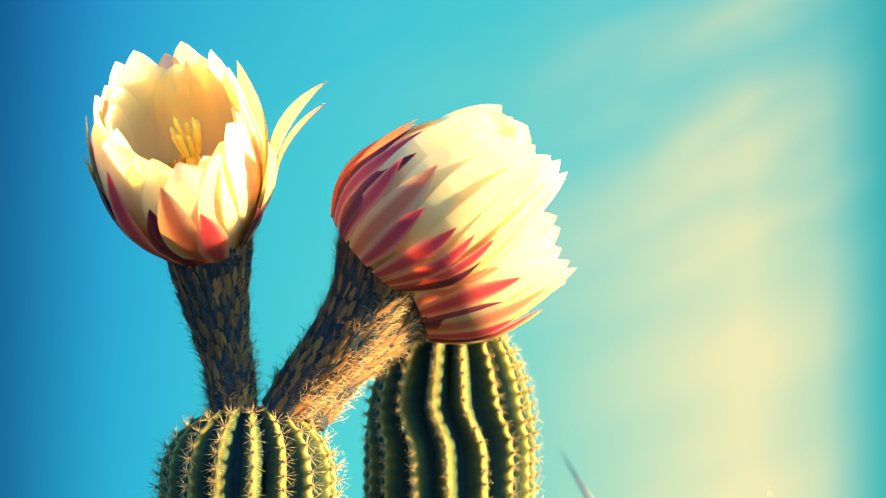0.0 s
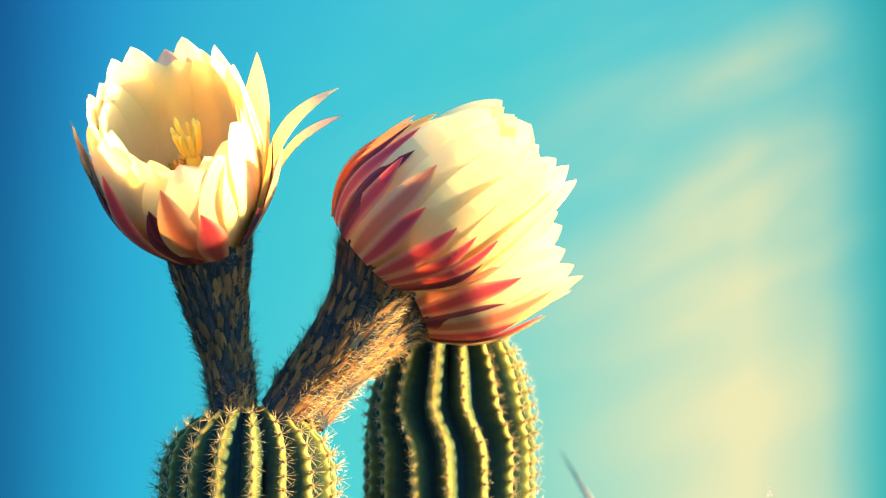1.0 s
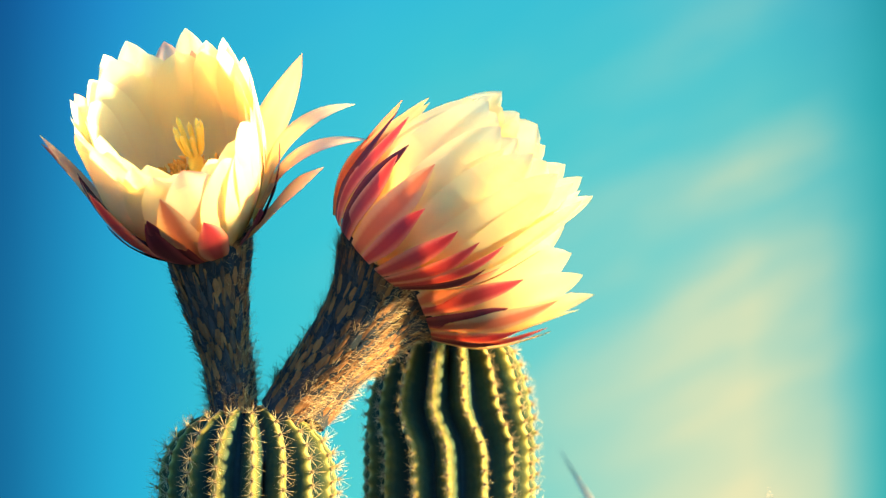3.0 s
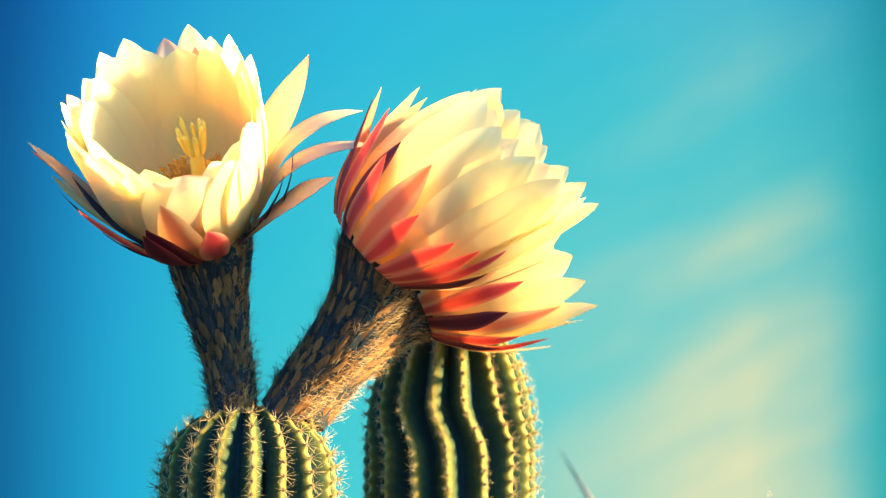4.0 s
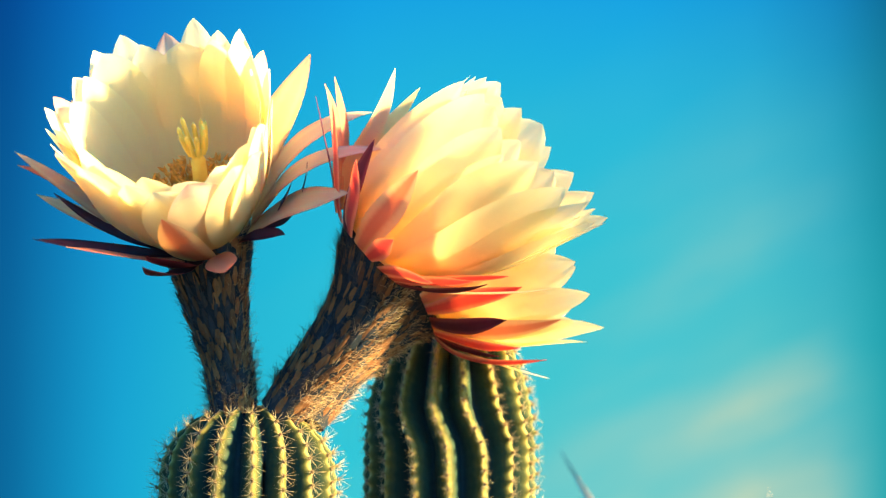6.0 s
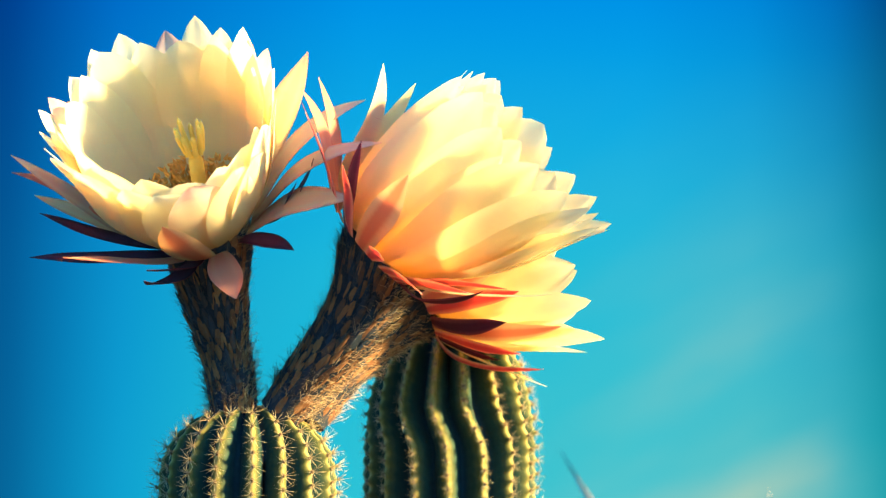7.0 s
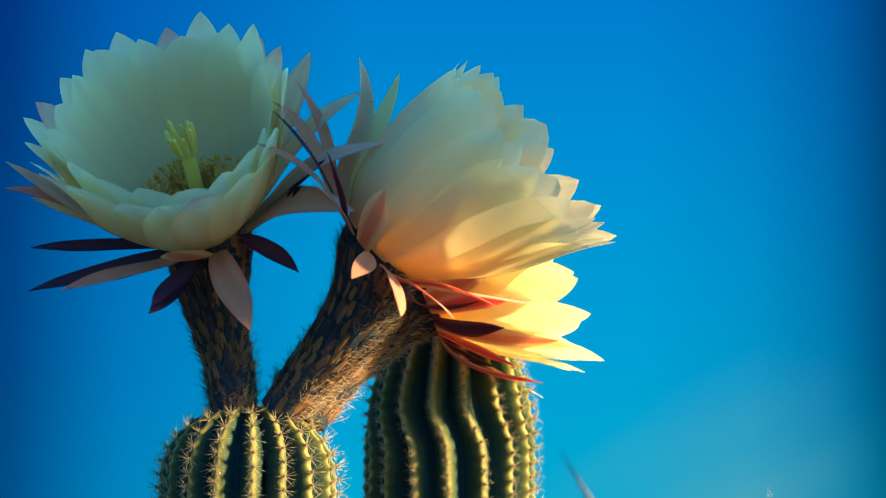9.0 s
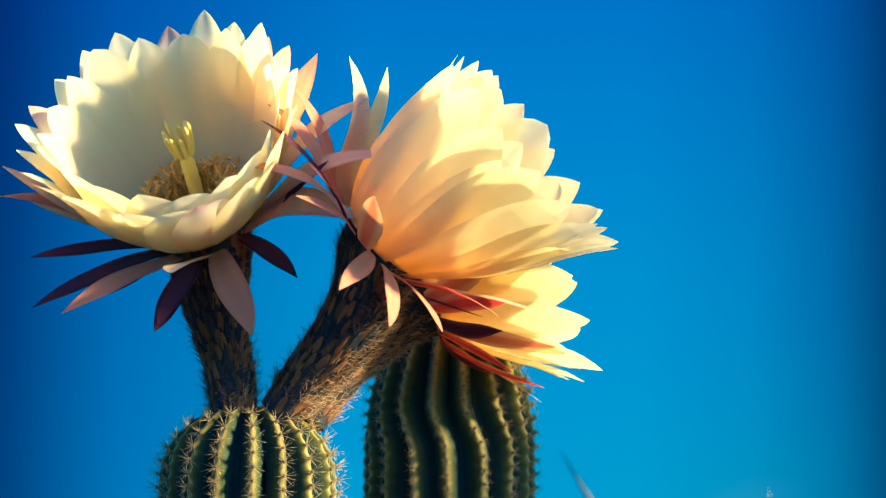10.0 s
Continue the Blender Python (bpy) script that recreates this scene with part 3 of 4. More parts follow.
def cactus(place, top, radius, ribs, turn, dome, bend, seed, label, spine, pitch=0.0082, rows=26):
    """A ribbed column from the ground to its top, an areole with spines on every knob of its ribs."""
    thing = tagged(empty("cactus", Matrix.Translation(place)), label, "cactus", "columnar cacti")
    rnd = random.Random(seed)
    per = 14
    nu = ribs * per
    low, step = 0.40, 0.0024

    def swing(d, k):
        return bend(d, k) + 1.2 * math.sin(d * 47 + k * 1.7)

    depths = []
    d = 0.0003
    while d < low:
        depths.append(d)
        d += step * (0.35 if d < 0.012 else 1)
    while d < top:
        depths.append(d)
        d += 0.02
    depths.append(top)

    def surface(d, k, f):
        """Depth below the top, rib number, -0.5..0.5 across the rib."""
        q = max(1 - d / dome, 0.0)
        r = radius * math.sqrt(max(1 - q ** 2.2, 0.0))
        crest = math.cos(math.pi * f) ** 1.15
        knob = 0.5 + 0.5 * math.cos(2 * math.pi * (d / pitch + 0.37 * k))
        rr = r * (0.755 + 0.215 * crest + 0.032 * crest ** 3 * knob)
        a = radians(turn + 360 / ribs * (k + f) + swing(d, k))
        return Vector((rr * math.sin(a), -rr * math.cos(a), top - d - 0.004 * (1 - crest) * q)), a

    verts, faces, uvs = [], [], []
    for d in depths:
        for k in range(ribs):
            for i in range(per):
                verts.append(surface(d, k, (i + 0.5) / per - 0.5)[0])
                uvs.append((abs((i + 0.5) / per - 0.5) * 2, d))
    for j in range(len(depths) - 1):
        for i in range(nu):
            a, b = j * nu + i, j * nu + (i + 1) % nu
            faces.append((b, a, a + nu, b + nu))
    verts.append(Vector((0, 0, top)))
    uvs.append((0.5, 0))
    for i in range(nu):
        faces.append((i, (i + 1) % nu, len(verts) - 1))
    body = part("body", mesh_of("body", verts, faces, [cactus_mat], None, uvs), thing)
    kinds = [spine_cluster(seed + i, spine) for i in range(4)]
    for k in range(ribs):
        for j in range(rows):
            d = pitch * (j - (0.37 * k) % 1.0) + pitch
            if d < 0.002 or not -100 < (turn + 360 / ribs * k + 180) % 360 - 180 < 110:
                continue
            p, a = surface(d, k, 0.0)
            p2, _ = surface(d + 0.002, k, 0.0)
            along = (p - p2).normalized()
            side = Vector((math.cos(a), math.sin(a), 0))
            out = side.cross(along).normalized()
            if out.dot(Vector((p.x, p.y, 0.02))) < 0:
                out = -out
            m = Matrix((side, along, out)).transposed().to_4x4()
            m.translation = p + out * 0.0002
            ob = part("areole", kinds[rnd.randrange(4)], thing)
            ob.matrix_local = m @ pose(0, 0, 0, 0, 0, rnd.uniform(-25, 25))
    return thing


# ---- sky, clouds, ground ----
def sheet(name, w, h, mat, m, label, category):
    verts = [(-w / 2, -h / 2, 0), (w / 2, -h / 2, 0), (w / 2, h / 2, 0), (-w / 2, h / 2, 0)]
    ob = new(name, mesh_of(name, verts, [(0, 1, 2, 3)], [mat], smooth=False))
    ob.matrix_world = m
    return tagged(ob, label, category, kind="structure")


STAND = V @ pose(0, 260, 0, 90, 0, 0)
sheet("backdrop", 220, 130, sky_matter(), STAND, "clear deep blue evening sky", "sky")
clouds = sheet("cloud_backdrop", 200, 360, cloud_matter(), V @ pose(0, 250, 0, 90, 0, 0), "thin cream high cloud drifting over the sky", "cloud")
haze = sheet("haze_backdrop", 300, 300, haze_matter(), V @ pose(0, 255, 0, 90, 0, 0), "thin teal evening haze", "haze")
CLOUD_DROP = [(0, 0), (1, -7), (2.5, -17), (4, -30), (5.5, -46), (7, -64), (8.5, -82), (10, -98)]
MOVES.append((clouds, [(t, V @ pose(0, 250, dz, 90, 0, 0)) for t, dz in CLOUD_DROP]))
HAZE_DROP = [(0, 0), (1, -7), (2.5, -17), (4, -30), (5.5, -47), (7, -72), (8.5, -110), (10, -150)]
MOVES.append((haze, [(t, V @ pose(0, 255, dz, 90, 0, 0)) for t, dz in HAZE_DROP]))


def ground():
    verts, faces = [], []
    n = 60
    spots = [math.copysign(abs(i / (n / 2) - 1) ** 3.2 * 3000, i - n / 2) for i in range(n + 1)]
    for y in spots:
        for x in spots:
            near = math.exp(-(x * x + y * y) / 400)
            verts.append((x, y, -0.02 + 0.02 * near * noise.noise((x * 0.7, y * 0.7, 0))))
    for j in range(n):
        for i in range(n):
            a = j * (n + 1) + i
            faces.append((a, a + 1, a + n + 2, a + n + 1))
    tagged(new("ground", mesh_of("ground", verts, faces, [soil_mat])), "dark dry stony soil", "ground", kind="structure")


ground()

# ---- the two columns ----
def at(x, y, z):
    return V @ Vector((x, y, z))


P1 = at(-0.1197, 0.015, -0.0965)
cactus((P1.x, P1.y, -0.03), P1.z + 0.03, 0.0550, 17, 7.5, 0.048, lambda d, k: 0.0, 5,
       "round-topped ribbed green cactus with spines, carrying flowers", 0.0085)
P2 = at(0.0045, 0.16, -0.0400)
cactus((P2.x, P2.y, -0.03), P2.z + 0.03, 0.0595, 16, -12.0, 0.100, lambda d, k: 11 * smooth01((d - 0.070) / 0.035), 9,
       "tall ribbed green cactus with wavy yellowish ribs", 0.0060, 0.0092, 21)

TONGUE = (tongue_out, mid_in)
DARK, CORAL, BLUSH, PALE, WHITE = (sepal_out, sepal_in), (coral_out, coral_in), (mid_out, mid_in), (petal_out, mid_in), (petal_out, petal_in)

# ---- the upright open flower ----
PLAN_1 = ((32, 32, 17, -4, -9), (34, 33, 20, 4, 2), (41, 37, 26, 13, 16), (46, 41, 30, 18, 27), (52, 46, 35, 24, 37))
b1 = Bloom((-0.1275, 0.005, -0.101), (-0.1446, 0.0, 0.0145), (-0.255, -0.62, 0.74),
           "opening cream cactus flower with dark red sepals on a hairy tube", PLAN_1,
           lambda phi: (5 * max(math.cos(radians(phi - 295)), 0) - 11 * max(math.cos(radians(phi - 208)), 0), 1 * max(math.cos(radians(phi - 295)), 0) + 4 * max(math.cos(radians(phi - 190)), 0)), 2.0)
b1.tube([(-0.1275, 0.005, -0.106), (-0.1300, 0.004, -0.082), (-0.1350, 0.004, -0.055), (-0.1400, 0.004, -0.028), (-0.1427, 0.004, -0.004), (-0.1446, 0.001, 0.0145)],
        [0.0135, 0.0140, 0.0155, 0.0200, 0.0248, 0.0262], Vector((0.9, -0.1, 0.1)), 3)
INNER_1 = ((31, 31, 16, -5, -11), (33, 32, 19, 2, -1), (40, 36, 24, 10, 12), (44, 39, 27, 14, 21), (49, 44, 31, 19, 29))
rnd = random.Random(21)


def near_1(phi):
    """How far a petal of this flower stands at its near side, where the cup is lowest."""
    return max(math.cos(radians(phi - 312)), 0.0)


for i in range(22):
    phi = 14 + 360 / 22 * i + rnd.uniform(-3, 3)
    front = near_1(phi)
    b1.petal(phi, rnd.uniform(0.108, 0.118) - 0.025 * front, rnd.uniform(0.034, 0.039) + 0.004 * front, PLAN_1, ring=0.0250, seed=i, twist=3 + rnd.uniform(-1, 1), mats=(petal_blush,) if i % 4 == 1 else None,
             swing=rnd.uniform(-1, 2), grow=0.010, flick=rnd.uniform(-4, 10) * (1 - 0.5 * front), lean=rnd.uniform(-0.05, 0.05))
for i in range(18):
    phi = 4 + 20 * i + rnd.uniform(-4, 4)
    front = near_1(phi)
    b1.petal(phi, rnd.uniform(0.103, 0.114) - 0.025 * front, rnd.uniform(0.038, 0.043), INNER_1, ring=0.0230, seed=40 + i, twist=3 + rnd.uniform(-1, 1), kind="petal" if i % 2 else "round",
             swing=rnd.uniform(-1, 1), grow=0.011, flick=rnd.uniform(-6, 8), lean=rnd.uniform(-0.05, 0.05), ruffle=0.0010)
for i in range(6):
    phi = 5 + 38 * i + rnd.uniform(-6, 6)
    front = near_1(phi)
    b1.petal(phi, rnd.uniform(0.094, 0.105) - 0.020 * front, rnd.uniform(0.024, 0.029), PLAN_1, ring=0.0258, z0=0.0, seed=70 + i, swing=0, flick=12 * (1 - front), kind="strap",
             mats=(petal_blush,), label="cream outer petal with a blush tip")
b1.heart(4, 0.93, (4, 5, 8, 3, 0))
b1.sepal(212, 0.0880, 0.015, (38.0, 42.0, 46.0, 70.0, 70.0), ((-30.0, -20.0), (-20.0, -40.0), (0.0, 0.0), (0.0, -10.0), (10.0, 10.0)), ring=0.0288, mats=DARK, seed=164)
b1.sepal(195, 0.0794, 0.013, (36.0, 42.0, 46.0, 62.0, 62.0), ((-20.0, -20.0), (-20.0, -20.0), (-10.0, -20.0), (0.0, 0.0), (10.0, 10.0)), ring=0.0290, mats=DARK, seed=165)
b1.sepal(235, 0.0945, 0.019, (34.0, 42.0, 50.0, 62.0, 66.0), ((-20.0, -30.0), (-20.0, -20.0), (-10.0, 0.0), (-10.0, 0.0), (0.0, 10.0)), ring=0.0286, mats=CORAL, seed=166)
b1.sepal(224, 0.0597, 0.011, (34.0, 46.0, 54.0, 66.0, 82.0), ((-10.0, -20.0), (-10.0, -30.0), (-10.0, -10.0), (0.0, -20.0), (0.0, -10.0)), ring=0.0290, mats=DARK, seed=167)
b1.sepal(257, 0.068, 0.017, (30.0, 46.0, 66.0, 86.0, 90.0), ((-10.0, -20.0), (-20.0, -20.0), (-10.0, -30.0), (-10.0, -30.0), (0.0, -10.0)), ring=0.0287, mats=DARK, seed=168)
b1.sepal(289, 0.066, 0.019, (26.0, 42.0, 58.0, 78.0, 84.0), ((0.0, -30.0), (-20.0, 0.0), (0.0, -5.0), (16.0, 15.0), (22.0, 25.0)), ring=0.0286, mats=CORAL, seed=169)
b1.sepal(325, 0.044, 0.012, (30.0, 34.0, 46.0, 78.0, 92.0), ((0.0, -10.0), (10.0, -30.0), (20.0, 0.0), (25.0, 20.0), (30.0, 20.0)), ring=0.0286, mats=DARK, seed=170)
b1.sepal(353, 0.0485, 0.011, (38.0, 46.0, 74.0, 74.0, 70.0), ((-20.0, 0.0), (-10.0, -20.0), (-20.0, -40.0), (-10.0, -20.0), (-10.0, -10.0)), ring=0.0290, mats=DARK, seed=172)
b1.sepal(357, 0.069, 0.012, (46.0, 46.0, 110.0, 74.0, 74.0), ((-40.0, 10.0), (-20.0, -10.0), (-50.0, -70.0), (-20.0, 0.0), (-10.0, -10.0)), ring=0.0288, mats=DARK, seed=212)
b1.sepal(180, 0.102, 0.013, (35.0, 54.0, 58.0, 66.0, 66.0), ((-30.0, -30.0), (-40.0, 0.0), (-40.0, 30.0), (-40.0, 40.0), (-30.0, 40.0)), ring=0.0288, mats=CORAL, seed=215)
b1.sepal(182, 0.1086, 0.017, (35.0, 56.0, 54.0, 66.0, 70.0), ((-30.0, -30.0), (-50.0, 10.0), (-30.0, 10.0), (-40.0, 10.0), (-40.0, 10.0)), ring=0.0286, mats=BLUSH, seed=216)
b1.sepal(181, 0.0832, 0.015, (42.0, 46.0, 66.0, 58.0, 62.0), ((-30.0, -10.0), (-20.0, -20.0), (-20.0, -10.0), (-10.0, 0.0), (-10.0, 0.0)), ring=0.0289, mats=PALE, seed=217)
b1.sepal(262, 0.072, 0.017, (30.0, 42.0, 62.0, 70.0, 78.0), ((-10.0, -30.0), (-20.0, -10.0), (-20.0, -10.0), (-10.0, 0.0), (0.0, 10.0)), ring=0.0286, mats=DARK, seed=218)
b1.sepal(273, 0.088, 0.023, (30.0, 38.0, 44.0, 50.0, 56.0), ((-20.0, -20.0), (-20.0, -10.0), (-15.0, -5.0), (-10.0, 0.0), (-5.0, 10.0)), ring=0.0284, mats=BLUSH, seed=221)
b1.sepal(0, 0.104, 0.017, (12.0, 19.0, 45.0, 55.0, 60.0), ((0.0, 55.0), (10.0, 78.0), (0.0, 68.0), (-10.0, 50.0), (-10.0, 60.0)), ring=0.0286, mats=TONGUE, seed=213)
b1.sepal(18, 0.104, 0.019, (11.0, 18.0, 46.0, 50.0, 55.0), ((0.0, 68.0), (5.0, 85.0), (-5.0, 75.0), (-12.0, 45.0), (-12.0, 50.0)), ring=0.0284, mats=PALE, seed=214)
b1.sepal(345, 0.079, 0.025, (35.0, 52.0, 62.0, 58.0, 60.0), ((-20.0, -10.0), (-10.0, 10.0), (0.0, 16.0), (0.0, 58.0), (0.0, 78.0)), ring=0.0289, mats=TONGUE, seed=171)
b1.sepal(40, 0.103, 0.033, (8.0, 40.0, 48.0, 58.0, 62.0), ((0.0, -10.0), (0.0, 5.0), (0.0, 5.0), (-15.0, 5.0), (-15.0, 10.0)), ring=0.0276, mats=(petal_blush, mid_in), seed=219)

# ---- the leaning flower ----
PLAN_2 = ((36, 28, 6, -14, -18), (38, 31, 12, -4, -5), (41, 33, 16, 5, 9), (43, 35, 19, 9, 20), (44, 36, 21, 12, 26))
b2 = Bloom((-0.090, 0.0, -0.098), (-0.0378, -0.0099, 0.0035), (0.729, -0.19, 0.656),
           "leaning cream cactus flower with pink striped sepals, opening", PLAN_2,
           lambda phi: (3 * max(math.cos(radians(phi)), 0) - 20 * max(-math.cos(radians(phi)), 0), 10 * max(math.cos(radians(phi)), 0) + 5 * max(-math.cos(radians(phi)), 0)))
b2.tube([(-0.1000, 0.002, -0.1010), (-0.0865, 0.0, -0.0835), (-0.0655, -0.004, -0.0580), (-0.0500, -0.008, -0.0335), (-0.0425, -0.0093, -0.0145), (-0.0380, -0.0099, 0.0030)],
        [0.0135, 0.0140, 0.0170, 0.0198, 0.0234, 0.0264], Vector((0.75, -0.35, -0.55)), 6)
INNER_2 = ((35, 27, 5, -15, -20), (37, 30, 11, -5, -8), (40, 32, 15, 3, 6), (42, 34, 17, 6, 15), (43, 35, 19, 9, 20))
rnd = random.Random(35)
for i in range(20):
    phi = 8 + 18 * i + rnd.uniform(-3, 3)
    b2.petal(phi, rnd.uniform(0.120, 0.130) - 0.014 * max(-math.cos(radians(phi)), 0), rnd.uniform(0.037, 0.042), PLAN_2, ring=0.0275, seed=100 + i, twist=3 + rnd.uniform(-1, 1),
             swing=rnd.uniform(-1, 2), grow=0.010, flick=rnd.uniform(-4, 10), lean=rnd.uniform(-0.05, 0.05))
for i in range(16):
    phi = 20 + 22.5 * i + rnd.uniform(-4, 4)
    b2.petal(phi, rnd.uniform(0.117, 0.127) - 0.014 * max(-math.cos(radians(phi)), 0), rnd.uniform(0.039, 0.044), INNER_2, ring=0.0252, seed=140 + i, twist=3 + rnd.uniform(-1, 1), kind="petal" if i % 2 else "round",
             swing=rnd.uniform(-1, 1), grow=0.010, flick=rnd.uniform(-6, 8), lean=rnd.uniform(-0.05, 0.05))
for i in range(7):
    b2.petal(14 + 360 / 7 * i + rnd.uniform(-6, 6), rnd.uniform(0.104, 0.112), rnd.uniform(0.024, 0.029), PLAN_2, ring=0.0282, z0=0.0, seed=170 + i, swing=0, flick=8, kind="strap",
             label="cream narrow outer petal")
b2.heart(8)
b2.sepal(282, 0.066, 0.013, (26.0, 34.0, 58.0, 70.0, 82.0), ((-20.0, 0.0), (-20.0, -10.0), (0.0, 0.0), (10.0, 10.0), (10.0, 20.0)), ring=0.0319, mats=CORAL, seed=167, cup=0.028)
b2.sepal(309, 0.0777, 0.012, (22.0, 34.0, 34.0, 42.0, 54.0), ((-10.0, -30.0), (-20.0, -30.0), (0.0, 0.0), (10.0, 10.0), (0.0, 20.0)), ring=0.0318, mats=CORAL, seed=168, cup=0.028)
b2.sepal(318, 0.0587, 0.011, (26.0, 30.0, 42.0, 110.0, 78.0), ((-10.0, -30.0), (-10.0, -20.0), (0.0, -10.0), (-60.0, -60.0), (-20.0, 0.0)), ring=0.0320, mats=DARK, seed=169, cup=0.028)
b2.sepal(344, 0.0868, 0.012, (30.0, 34.0, 50.0, 50.0, 50.0), ((-30.0, -10.0), (-30.0, 0.0), (-10.0, -10.0), (0.0, -10.0), (0.0, 10.0)), ring=0.0318, mats=BLUSH, seed=209, cup=0.028)
b2.sepal(248, 0.08, 0.019, (26.0, 30.0, 46.0, 54.0, 62.0), ((-10.0, -20.0), (-10.0, -20.0), (-10.0, -20.0), (0.0, -10.0), (0.0, 0.0)), ring=0.0318, mats=BLUSH, seed=210, cup=0.028)
b2.sepal(228, 0.066, 0.012, (26.0, 38.0, 54.0, 66.0, 74.0), ((-10.0, -10.0), (-20.0, -10.0), (-10.0, 0.0), (0.0, 10.0), (10.0, 20.0)), ring=0.0319, mats=CORAL, seed=210, cup=0.028)
b2.sepal(262, 0.06, 0.012, (22.0, 22.0, 58.0, 74.0, 90.0), ((0.0, -20.0), (10.0, -30.0), (0.0, -10.0), (10.0, 10.0), (10.0, 20.0)), ring=0.0319, mats=CORAL, seed=211, cup=0.028)
b2.sepal(297, 0.07, 0.012, (22.0, 34.0, 54.0, 62.0, 70.0), ((-10.0, -20.0), (-20.0, -10.0), (-10.0, 0.0), (0.0, 10.0), (10.0, 10.0)), ring=0.0319, mats=CORAL, seed=212, cup=0.028)
b2.sepal(165, 0.093, 0.017, (26.0, 26.0, 33.0, 49.0, 54.0), ((-40.0, -10.0), (-36.0, 0.0), (-26.0, 20.0), (-38.0, 48.0), (-38.0, 58.0)), ring=0.0316, mats=(coral_out, petal_in), seed=161, roll=-30, cup=0.028)
b2.sepal(150, 0.090, 0.014, (26.0, 26.0, 33.0, 49.0, 54.0), ((-40.0, -10.0), (-36.0, 0.0), (-31.0, 2.0), (-42.0, 14.0), (-40.0, 28.0)), ring=0.0315, mats=WHITE, seed=162, roll=-30, cup=0.028)
b2.sepal(172, 0.081, 0.011, (38.0, 38.0, 46.0, 66.0, 68.0), ((-40.0, -10.0), (-36.0, 0.0), (-16.0, 30.0), (-22.0, 40.0), (-18.0, 44.0)), ring=0.0320, mats=CORAL, seed=163, roll=-30, cup=0.028)
b2.sepal(182, 0.079, 0.011, (38.0, 38.0, 46.0, 68.0, 70.0), ((-40.0, -10.0), (-36.0, 0.0), (-11.0, 25.0), (-12.0, 45.0), (-8.0, 50.0)), ring=0.0321, mats=CORAL, seed=164, roll=-30, cup=0.028)
b2.sepal(194, 0.078, 0.010, (38.0, 38.0, 52.0, 66.0, 70.0), ((-40.0, -10.0), (-36.0, 0.0), (-1.0, 0.0), (0.0, 15.0), (5.0, 30.0)), ring=0.0323, mats=DARK, seed=165, cup=0.028)
b2.sepal(206, 0.082, 0.013, (38.0, 38.0, 54.0, 70.0, 76.0), ((-40.0, -10.0), (-36.0, 0.0), (-11.0, 0.0), (0.0, 25.0), (15.0, 40.0)), ring=0.0323, mats=CORAL, seed=166, cup=0.028)
b2.sepal(222, 0.072, 0.012, (38.0, 38.0, 51.0, 62.0, 70.0), ((-40.0, -10.0), (-36.0, 0.0), (-21.0, 0.0), (-10.0, 5.0), (0.0, 15.0)), ring=0.0324, mats=DARK, seed=176, cup=0.028)

# ---- the low flower behind it ----
PLAN_3 = ((30, 22, 3, -9, -11), (35, 27, 9, -1, 0), (45, 34, 18, 9, 13), (50, 40, 26, 19, 25), (53, 43, 31, 25, 33))
b3 = Bloom((-0.080, 0.030, -0.105), (-0.0118, 0.075, -0.0335), (0.91, 0.14, 0.40),
           "smaller half-open cream cactus flower with red sepals, leaning low", PLAN_3,
           lambda phi: (-4 * max(math.cos(radians(phi)), 0), 16 * max(math.cos(radians(phi)), 0)))
b3.tube([(-0.0830, 0.025, -0.1080), (-0.0680, 0.036, -0.0860), (-0.0500, 0.050, -0.0660), (-0.0340, 0.062, -0.0510), (-0.0220, 0.070, -0.0420), (-0.0110, 0.0755, -0.0335)],
        [0.0100, 0.0110, 0.0130, 0.0160, 0.0195, 0.0235], Vector((0.5, -0.5, -0.7)), 9)
rnd = random.Random(52)
for i in range(16):
    b3.petal(10 + 22.5 * i + rnd.uniform(-4, 4), rnd.uniform(0.100, 0.109), rnd.uniform(0.029, 0.033), PLAN_3, ring=0.0215, seed=200 + i, twist=3 + rnd.uniform(-1, 1), swing=rnd.uniform(-1, 2), flick=rnd.uniform(-4, 8), grow=0.009)
for i in range(14):
    b3.petal(28 + 360 / 14 * i + rnd.uniform(-4, 4), rnd.uniform(0.093, 0.102), rnd.uniform(0.029, 0.033), PLAN_3, ring=0.0190, grow=0.009, seed=240 + i, twist=3 + rnd.uniform(-1, 1), swing=-3 + rnd.uniform(-2, 1), flick=rnd.uniform(-6, 4), kind="petal" if i % 2 else "round")
for i in range(8):
    b3.petal(20 + 45 * i + rnd.uniform(-6, 6), rnd.uniform(0.084, 0.094), rnd.uniform(0.020, 0.024), PLAN_3, ring=0.0222, z0=0.0, seed=270 + i, swing=0, flick=6, kind="strap",
             label="cream narrow outer petal")
b3.heart(12, 0.8)
b3.sepal(285, 0.06, 0.016, (14.0, 42.0, 42.0, 46.0, 50.0), ((0.0, -30.0), (-40.0, -10.0), (-20.0, 0.0), (-10.0, 10.0), (0.0, 10.0)), ring=0.0250, mats=BLUSH, seed=162, cup=0.022)
b3.sepal(328, 0.0865, 0.016, (14.0, 22.0, 38.0, 50.0, 54.0), ((-10.0, -30.0), (-10.0, -20.0), (-10.0, -20.0), (-10.0, -10.0), (-10.0, 0.0)), ring=0.0250, mats=BLUSH, seed=163, cup=0.022)
b3.sepal(320, 0.0542, 0.013, (18.0, 30.0, 62.0, 66.0, 74.0), ((-10.0, -10.0), (-10.0, -30.0), (-30.0, -40.0), (-20.0, -30.0), (-20.0, -30.0)), ring=0.0253, mats=DARK, seed=164, cup=0.022)
